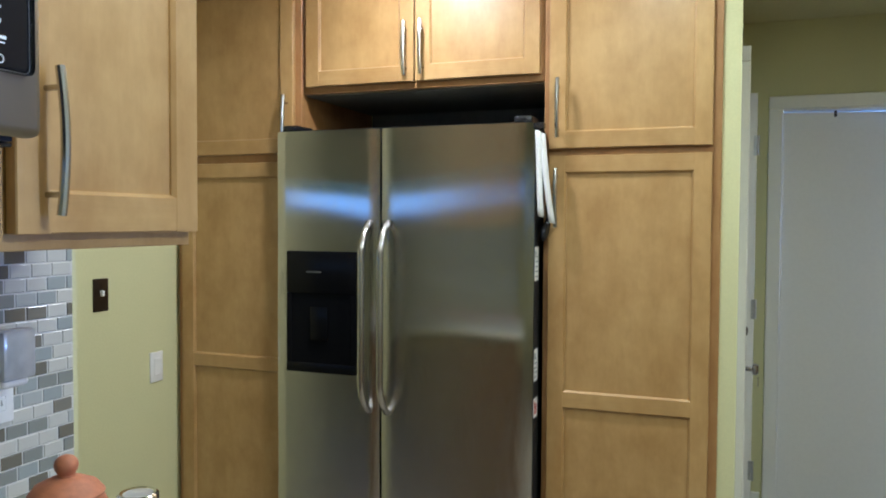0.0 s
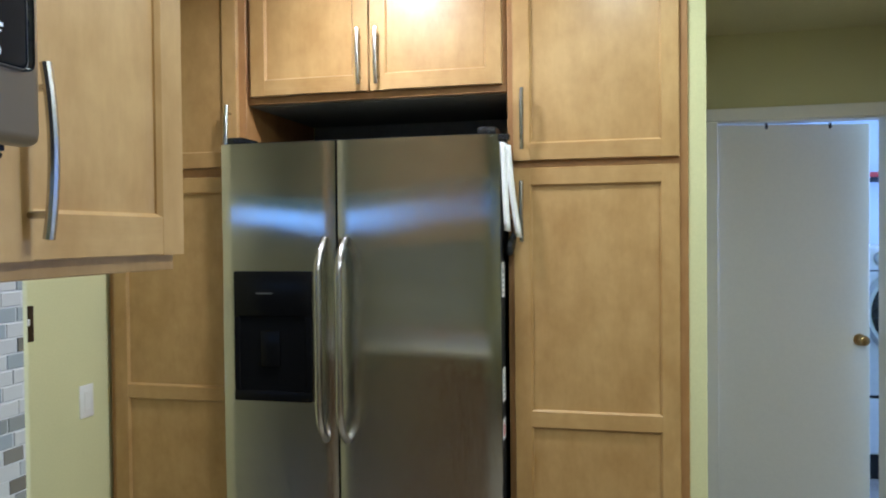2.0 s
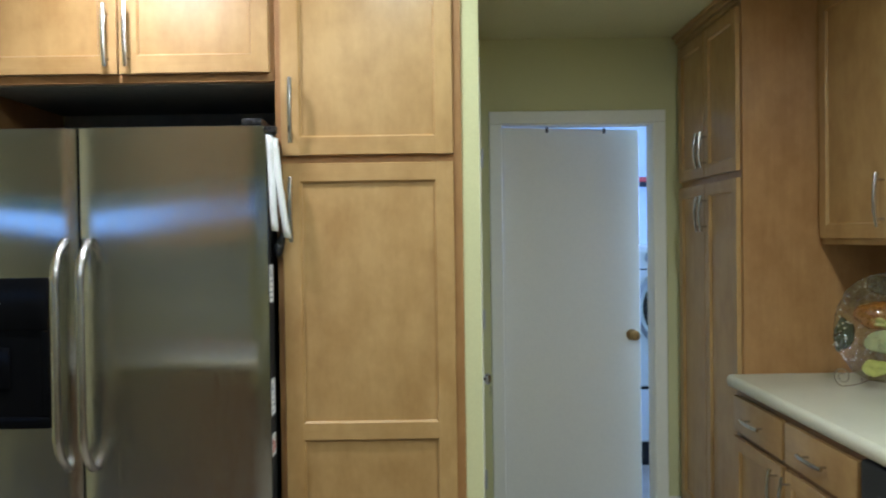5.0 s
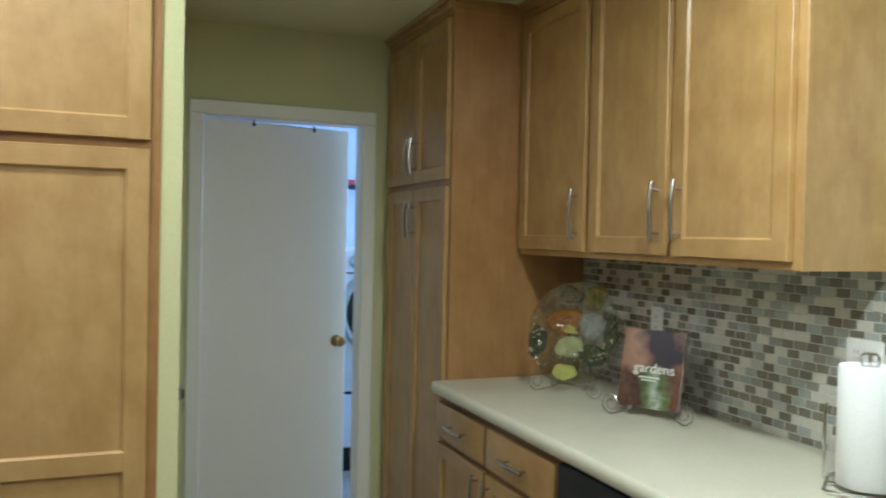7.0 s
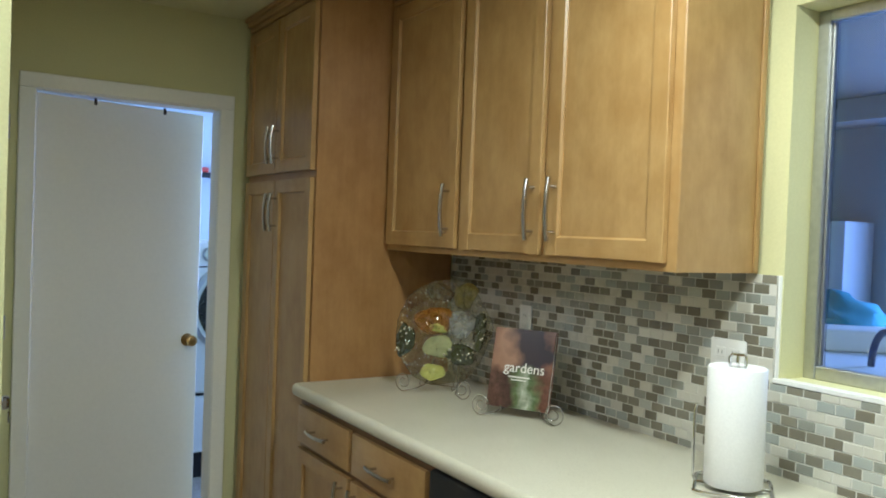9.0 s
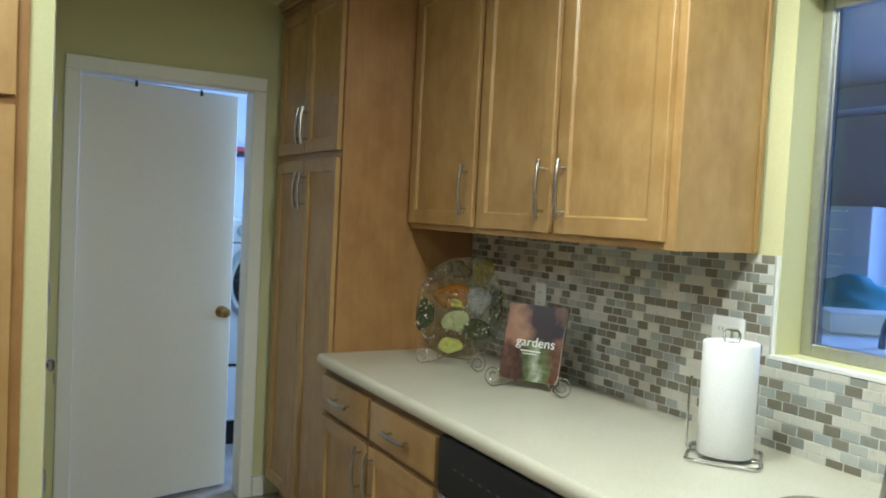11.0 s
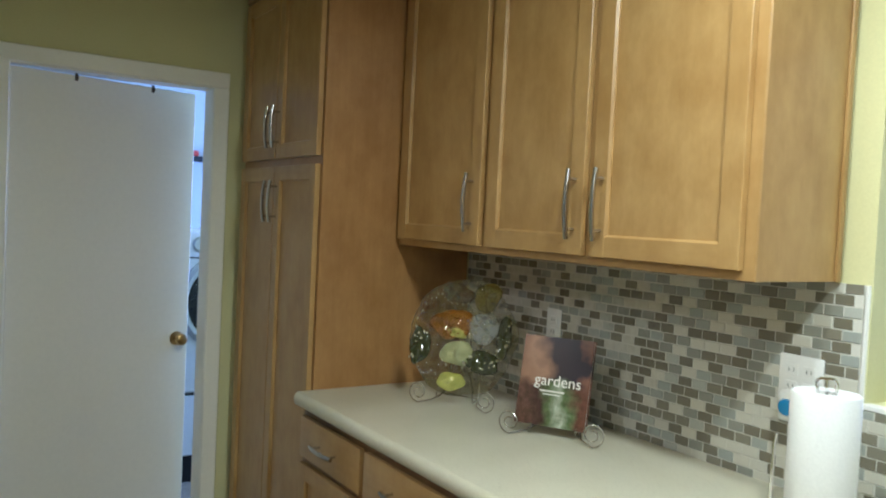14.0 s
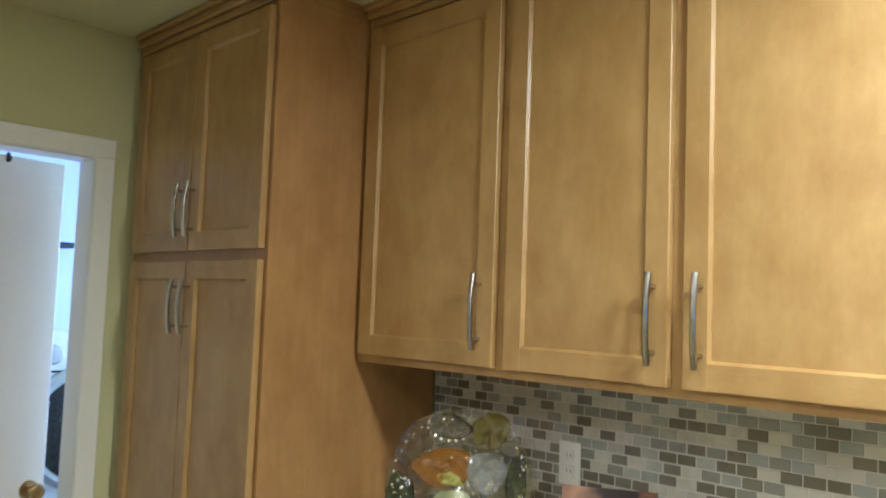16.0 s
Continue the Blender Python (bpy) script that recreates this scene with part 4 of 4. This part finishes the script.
part("caption_bars", boxes((-0.040, 0.035, -0.0008, -0.0002, 0.100, 0.104), (-0.030, 0.022, -0.0008, -0.0002, 0.091, 0.094)), COVERINK, book, "two pale lines of small print")

plate = thing("glass_plate", "large wavy clear glass plate with amber and green shapes", "plate", pose(1.345, 2.93, ZC, 0, 0, FACE) @ pose(0, -0.020, 0.030, -12))
PR = 0.196


def dish(r, u):
    a = u * math.tau
    wob = 1 + 0.020 * math.sin(6 * a + 0.5) + 0.010 * math.sin(11 * a)
    rr = r * (wob if r > 0.7 else 1)
    y = -0.012 - 0.030 * max(0, r - 0.45) ** 1.5 * 2.0 + 0.010 * math.sin(6 * a + 1.0) * max(0, r - 0.4)
    x, z = rr * PR * math.cos(a), rr * PR * math.sin(a)
    y += 0.0085 * noise.noise(Vector((x * 30, 0.3, z * 30))) + 0.0034 * noise.noise(Vector((x * 85, 1.7, z * 85)))
    return x, y, PR + z


def dish_mesh(thick):
    bm = bmesh.new()
    rings, sides = [], 140
    radii = [0.02] + [0.035 * k for k in range(1, 28)] + [0.98, 1.0]
    for back in (0, 1):
        for r in (radii if not back else reversed(radii)):
            rings.append([])
            for k in range(sides):
                x, y, z = dish(r, k / sides)
                rings[-1].append(bm.verts.new((x, y + back * thick, z)))
    for a, b_ in zip(rings, rings[1:]):
        for k in range(sides):
            bm.faces.new((a[k], a[(k + 1) % sides], b_[(k + 1) % sides], b_[k]))
    bm.faces.new(rings[0])
    bm.faces.new(list(reversed(rings[-1])))
    return bm


body = part("dish", dish_mesh(0.006), CLEAR, plate, "clear wavy glass")
body.visible_shadow = False


def blob(cx, cz, rx, rz, material, label, seed, bulge=0.010):
    bm = bmesh.new()
    rnd = random.Random(seed)
    ph = [rnd.uniform(0, 6.28) for _ in range(3)]
    rings, sides = [], 32
    for j in range(7):
        f = math.cos(j / 6 * math.pi / 2) if j < 6 else 0.05
        rings.append([])
        for k in range(sides):
            a = k / sides * math.tau
            w = f * (1 + 0.10 * math.sin(2 * a + ph[0]) + 0.06 * math.sin(3 * a + ph[1]) + 0.04 * math.sin(5 * a + ph[2]))
            x, z = cx + rx * w * math.cos(a), cz + rz * w * math.sin(a)
            r = min(1.0, math.hypot(x, z) / PR)
            u = (math.atan2(z, x) / math.tau) % 1.0
            y = dish(r, u)[1]
            rings[-1].append(bm.verts.new((x, y - 0.0015 - bulge * math.sin(j / 6 * math.pi / 2) * (1 + 0.7 * noise.noise(Vector((x * 55, seed, z * 55)))), PR + z)))
    for a, b_ in zip(rings, rings[1:]):
        for k in range(sides):
            bm.faces.new((a[k], a[(k + 1) % sides], b_[(k + 1) % sides], b_[k]))
    bm.faces.new(rings[-1])
    bm.faces.new(list(reversed(rings[0])))
    return part("glass_shape", bm, material, plate, label)


blob(-0.049, 0.040, 0.074, 0.056, AMBER, "amber glass pear shape", 1, 0.016)
blob(-0.030, 0.014, 0.036, 0.020, YELLOWLIME, "yellow cheek of the glass pear", 11, 0.021)
blob(0.073, 0.140, 0.052, 0.048, OLIVE, "olive glass round shape", 2, 0.012)
blob(-0.016, -0.055, 0.060, 0.046, LIME, "pale lime glass shape", 3, 0.012)
blob(-0.022, -0.150, 0.048, 0.034, YELLOWLIME, "lime glass shape at the lower edge", 4, 0.008)
leaf_a = blob(0.075, -0.075, 0.074, 0.036, MOSS, "dark green glass leaf", 5)
leaf_b = blob(0.146, 0.015, 0.030, 0.066, MOSS, "dark green glass leaf", 6)
leaf_c = blob(-0.156, -0.045, 0.034, 0.068, MOSS, "dark green glass leaf", 7)
blob(0.066, 0.038, 0.050, 0.060, SMOKE, "smoky clear glass shape", 8, 0.014)
blob(-0.038, 0.146, 0.056, 0.034, CLEAR, "clear domed glass shape", 9, 0.014)


def beads(spots, parent, seed, radius=0.0052, height=0.0030):
    """Added glints: small silvered spherical caps standing on the plate's front."""
    rnd = random.Random(seed)
    bm = bmesh.new()
    for cx, cz, lift in spots:
        rb = radius * rnd.uniform(0.7, 1.2)
        hb = height * rb / radius
        y0 = dish(min(1.0, math.hypot(cx, cz) / PR), (math.atan2(cz, cx) / math.tau) % 1.0)[1] - lift
        rings = []
        for j in range(5):
            f = j / 4 * 0.96
            rings.append([bm.verts.new((cx + rb * math.cos(f * math.pi / 2) * math.cos(k * math.tau / 12), y0 + 0.001 - hb * math.sin(f * math.pi / 2),
                                        PR + cz + rb * math.cos(f * math.pi / 2) * math.sin(k * math.tau / 12))) for k in range(12)])
        for a, b_ in zip(rings, rings[1:]):
            for k in range(12):
                bm.faces.new((a[k], a[(k + 1) % 12], b_[(k + 1) % 12], b_[k]))
        bm.faces.new(rings[-1])
        bm.faces.new(list(reversed(rings[0])))
    return tagged(part("glint_beads", bm, GLINT_BEAD, parent), "silvered beads added as glints on the glass plate", kind="stuff")


rim = random.Random(21)
for leaf_part, cx, cz, rx, rz, count in ((leaf_a, 0.075, -0.075, 0.062, 0.028, 17), (leaf_b, 0.146, 0.015, 0.022, 0.054, 13), (leaf_c, -0.156, -0.045, 0.026, 0.056, 14)):
    beads([(cx + rx * rim.uniform(-1, 1), cz + rz * rim.uniform(-1, 1) * 0.9, 0.009) for _ in range(count)], leaf_part, count)
arc = []
for cx, cz, rx, rz, a0, a1, count in ((0.066, 0.038, 0.053, 0.064, 40, 300, 12), (-0.016, -0.055, 0.064, 0.050, 180, 350, 9), (-0.038, 0.146, 0.058, 0.036, 150, 330, 9), (-0.120, -0.085, 0.030, 0.050, 200, 330, 7),
                                  (-0.049, 0.040, 0.078, 0.060, 300, 420, 8), (0.0, 0.0, 0.178, 0.178, 120, 200, 9), (0.075, -0.075, 0.078, 0.040, 20, 200, 12), (0.0, 0.0, 0.180, 0.180, 20, 60, 5)):
    arc += [(cx + rx * math.cos(radians(a0 + (a1 - a0) * k / count)), cz + rz * math.sin(radians(a0 + (a1 - a0) * k / count)), 0.003) for k in range(count)]
beads(arc, body, 31, 0.0042, 0.0024)

# paper towel holder
holder = thing("paper_towel_holder", "chrome wire paper towel holder on the worktop", "holder", pose(1.400, 1.682, ZC, 0, 0, -52))
part("base", tube([(x, y, 0.006) for x, y in rounded(-0.088, 0.088, -0.088, 0.088, 0.022, 5)], 0.0055, 8, closed=True), CHROME, holder, "square chrome wire base")
part("rod", tube([(0, 0, 0.006), (0, 0, 0.325)], 0.004, 8), CHROME, holder)
part("cross_bar", tube([(-0.086, 0, 0.006), (0.086, 0, 0.006)], 0.0045, 8), CHROME, holder)
part("top_loop", tube([(-0.017, 0, 0.290), (-0.019, 0, 0.320), (-0.013, 0, 0.327), (0.013, 0, 0.327), (0.019, 0, 0.320), (0.017, 0, 0.290)], 0.0038, 8), CHROME, holder, "square chrome loop")
part("tension_arm", tube([(-0.086, 0.0, 0.006), (-0.094, 0.0, 0.02), (-0.094, 0.0, 0.18), (-0.090, 0, 0.20)], 0.0035, 8), CHROME, holder)
roll = thing("paper_towel_roll", "white paper towel roll standing on the chrome holder", "paper towels", pose(1.400, 1.682, ZC + 0.013))
bm = lathe([(0.020, 0.003), (0.0665, 0.0), (0.069, 0.004), (0.069, 0.281), (0.0665, 0.285), (0.022, 0.2845), (0.020, 0.275)], 56)
part("paper", bm, TOWEL, roll)
part("loose_edge", boxes((-0.001, 0.020, -0.0710, -0.0693, 0.002, 0.284)), TOWEL, roll, "loose outer sheet", pose(0, 0, 0, 0, 0, 62))

# ---- ceiling lamps, some added as unseen fill ----
for cx, cy, cw, cs in CANS_AND_FILL:
    cl = thing("ceiling_light", "white recessed ceiling light, some added unseen as fill", "ceiling light", pose(cx, cy, CEILING), group="recessed ceiling lights")
    part("trim_ring", lathe([(0.085, -0.010), (0.100, -0.008), (0.100, 0.0), (0.085, 0.0)], 36), PLASTIC, cl)
    part("lens", lathe([(0.084, -0.004), (0.084, -0.001)], 36), LENS, cl, "glowing diffuser")

# ---- laundry room beyond the white door ----
wm = thing("washing_machine", "white front-loading washer with dark round door", "washing machine", pose(0.90, 5.02, 0))
part("body", boxes((0, 0.68, 0, 0.72, 0.49, 1.36), bevel=0.015, seg=3), PLASTIC, wm)
part("pedestal", boxes((0.005, 0.675, 0.01, 0.71, 0.145, 0.475), bevel=0.008), PLASTIC, wm, "white drawer pedestal")
part("plinth", boxes((0.02, 0.66, 0.02, 0.70, 0.0, 0.145)), MATTBLACK, wm, "dark recessed plinth")
part("shadow_gap", boxes((0.01, 0.67, 0.012, 0.70, 0.475, 0.49)), MATTBLACK, wm, "dark gap between washer and pedestal")
part("control_seam", boxes((0.004, 0.676, -0.003, 0.004, 1.215, 1.223)), MATTBLACK, wm, "dark seam below the controls")
part("dial", lathe([(0.042, 0), (0.042, 0.01), (0.034, 0.022), (0.010, 0.024)], 28), ALU, wm, "grey control dial", pose(0.16, 0.0, 1.29, 90))
part("door_ring", lathe([(0.27, 0), (0.27, 0.02), (0.245, 0.034), (0.225, 0.03)], 44), ALU, wm, "grey door ring", pose(0.32, 0.0, 0.98, 90))
part("door_glass", lathe([(0.224, 0.0), (0.224, 0.034), (0.16, 0.048), (0.04, 0.052)], 44), BLACK, wm, "dark door glass", pose(0.32, 0.0, 0.98, 90))
sh = thing("wall_bracket", "dark wall bracket with a red end", "bracket", pose(1.40, 6.298, 1.80))
part("arm", boxes((-0.16, 0.14, -0.16, 0.0, 0.0, 0.03), bevel=0.004), MATTBLACK, sh)
part("tip", boxes((-0.165, -0.05, -0.165, -0.10, 0.031, 0.066), bevel=0.006), RED, sh, "red tip")

# ---- sunroom behind the window ----
pic = thing("picture_frame", "small picture in a white mat and grey frame", "picture", pose(4.498, 3.77, 1.88, 0, 0, -90))
part("frame", boxes((-0.125, 0.125, -0.02, 0, -0.155, 0.155), bevel=0.004), DULLWALL, pic)
part("mat", boxes((-0.112, 0.112, -0.0235, -0.02, -0.142, 0.142)), PAPER, pic)
part("print", boxes((-0.045, 0.045, -0.0265, -0.0235, -0.04, 0.05)), GREYINK, pic, "small grey print")
lou = thing("drawer_cabinet", "pale cabinet with bright horizontal drawer edges", "cabinet", pose(4.48, 4.06, 0, 0, 0, -90))
part("body", boxes((0, 0.95, -0.30, 0, 0.0, 1.62), bevel=0.004), BLUEWALL, lou)
for z in (1.585, 1.475, 1.325, 1.255):
    part("drawer_edge", boxes((0.002, 0.80, -0.318, -0.30, z, z + 0.014), bevel=0.003), INK, lou, "bright drawer edge")
for hx, z in ((0.30, 1.34), (0.27, 1.10)):
    part("pull", boxes((hx, hx + 0.022, -0.326, -0.30, z, z + 0.13), bevel=0.004), NAVY, lou, "dark blue pull")
tb = thing("side_table", "pale table standing in the sunroom", "table", pose(3.15, 2.6, 0))
part("tabletop", boxes((-0.75, 0.75, -0.7, 0.75, 0.98, 1.03), bevel=0.006), BLUEWALL, tb)
for lx in (-0.70, 0.65):
    for ly in (-0.65, 0.68):
        part("leg", boxes((lx, lx + 0.05, ly, ly + 0.05, 0, 0.98), bevel=0.004), BLUEWALL, tb)
heap = bmesh.new()
bmesh.ops.create_uvsphere(heap, u_segments=36, v_segments=20, radius=1.0)
for v in heap.verts:
    n = noise.noise(v.co * 2.2) * 0.16 + noise.noise(v.co * 5.5) * 0.05
    v.co = Vector((v.co.x * 0.26, v.co.y * 0.30, max(0.0, v.co.z) * 0.21)) * (1 + n)
hp = solid("teal_cloth_heap", heap, TEAL, "crumpled teal cloth heaped on the sunroom table", "cloth")
hp.matrix_basis = pose(3.52, 2.78, 1.031)
bx = solid("storage_box", boxes((-0.26, 0.26, -0.12, 0.12, 0, 0.09), bevel=0.006), PLASTIC, "white storage box on the sunroom table", "box")
bx.matrix_basis = pose(3.15, 2.35, 1.031, 0, 0, -40)
bd = solid("leaning_board", boxes((-0.09, 0.09, -0.004, 0.004, 0, 0.30), bevel=0.002), PLASTIC, "thin white board leaning beside the window", "board")
bd.matrix_basis = pose(2.48, 2.30, 1.032, -8, 0, 60)
hose = solid("blue_hose", tube([(0.0, 0.13 * math.cos(a / 16 * math.pi), 0.14 * math.sin(a / 16 * math.pi)) for a in range(17)], 0.013, 10), NAVY, "dark blue curved hose on the sunroom table", "hose")
hose.matrix_basis = pose(2.60, 1.98, 1.031, 0, 0, -40)

# ---- backsplash tiles, last ----
TW, TH, GAP = 0.0490, 0.0277, 0.0026


def tile_mesh(w, h):
    bm = boxes((-w / 2, w / 2, -0.005, 0.0, -h / 2, h / 2))
    top = [e for e in bm.edges if all(v.co.y < -0.004 for v in e.verts)]
    bmesh.ops.bevel(bm, geom=top, offset=0.0012, segments=1, affect="EDGES")
    return bm


def backsplash(name, label, m, length, z0, z1, near, holes=()):
    """Grout sheet with a running bond of small tiles; local x along the wall, -y outward."""
    base = boxes((0, length, -0.0034, 0.0065, z0, z1)) if not holes else boxes((0, holes[0], -0.0034, 0.0065, z0, z1), (holes[0], length, -0.0034, 0.0065, z0, holes[1]))
    g = tagged(new(name, mesh_of(name, base, GROUT)), label, "backsplash", kind="structure")
    g.matrix_basis = m
    cache, far = {}, []
    rnd = random.Random(5)
    rows = int((z1 - z0) / TH)
    for j in range(rows + 1):
        za, zb = z0 + j * TH + GAP / 2, min(z0 + (j + 1) * TH - GAP / 2, z1)
        if zb - za < 0.004:
            continue
        x = -TW * (0.5 if j % 2 else 0.0) - rnd.choice((0, 0, 0.25)) * TW
        while x < length:
            a, b_ = max(0.001, x + GAP / 2), min(length - 0.001, x + TW - GAP / 2)
            if holes and (a + b_) / 2 > holes[0]:
                zb2 = min(zb, holes[1])
            else:
                zb2 = zb
                if holes:
                    b_ = min(b_, holes[0] - 0.001) if zb > holes[1] else b_
            if b_ - a > 0.006 and zb2 - za > 0.004:
                if near[0] < (a + b_) / 2 < near[1]:
                    key = (round(b_ - a, 3), round(zb2 - za, 3))
                    if key not in cache:
                        cache[key] = mesh_of("tile", tile_mesh(*key), TILE)
                    ob = new("tile", cache[key])
                    ob.parent = g
                    ob.matrix_basis = pose((a + b_) / 2, rnd.uniform(-0.0006, 0.0004), (za + zb2) / 2, rnd.uniform(-0.7, 0.7), 0, rnd.uniform(-0.5, 0.5))
                else:
                    far.append((a, b_, za, zb2))
            x += TW
    if far:
        vs, fs = [], []
        for a, b_, za, zb in far:
            n = len(vs)
            e = 0.0012
            vs += [(a, 0, za), (b_, 0, za), (b_, 0, zb), (a, 0, zb), (a + e, -0.005, za + e), (b_ - e, -0.005, za + e), (b_ - e, -0.005, zb - e), (a + e, -0.005, zb - e)]
            fs += [(n + 4, n + 5, n + 6, n + 7)] + [(n + k, n + (k + 1) % 4, n + 4 + (k + 1) % 4, n + 4 + k) for k in range(4)]
        me = bpy.data.meshes.new("tiles")
        me.from_pydata(vs, [], fs)
        me.materials.append(TILES)
        ob = tagged(new("tiles", me), "small grey mosaic tiles in running bond", kind="stuff")
        ob.parent = g
    return g


# local x runs from the tall cabinet towards the camera
backsplash("backsplash_east", "grey and cream glass mosaic backsplash in running bond", EAST(XT + 0.005, 3.295), 2.9, ZC - 0.0067, 1.386, (1.00, 1.86), (3.295 - WY1 - 0.014, WZ0 - 0.011))
backsplash("backsplash_west", "grey and cream glass mosaic backsplash below the microwave", WEST(-1.405, 0.10), 1.07, ZW + 0.001, 1.402, (0.55, 1.08))
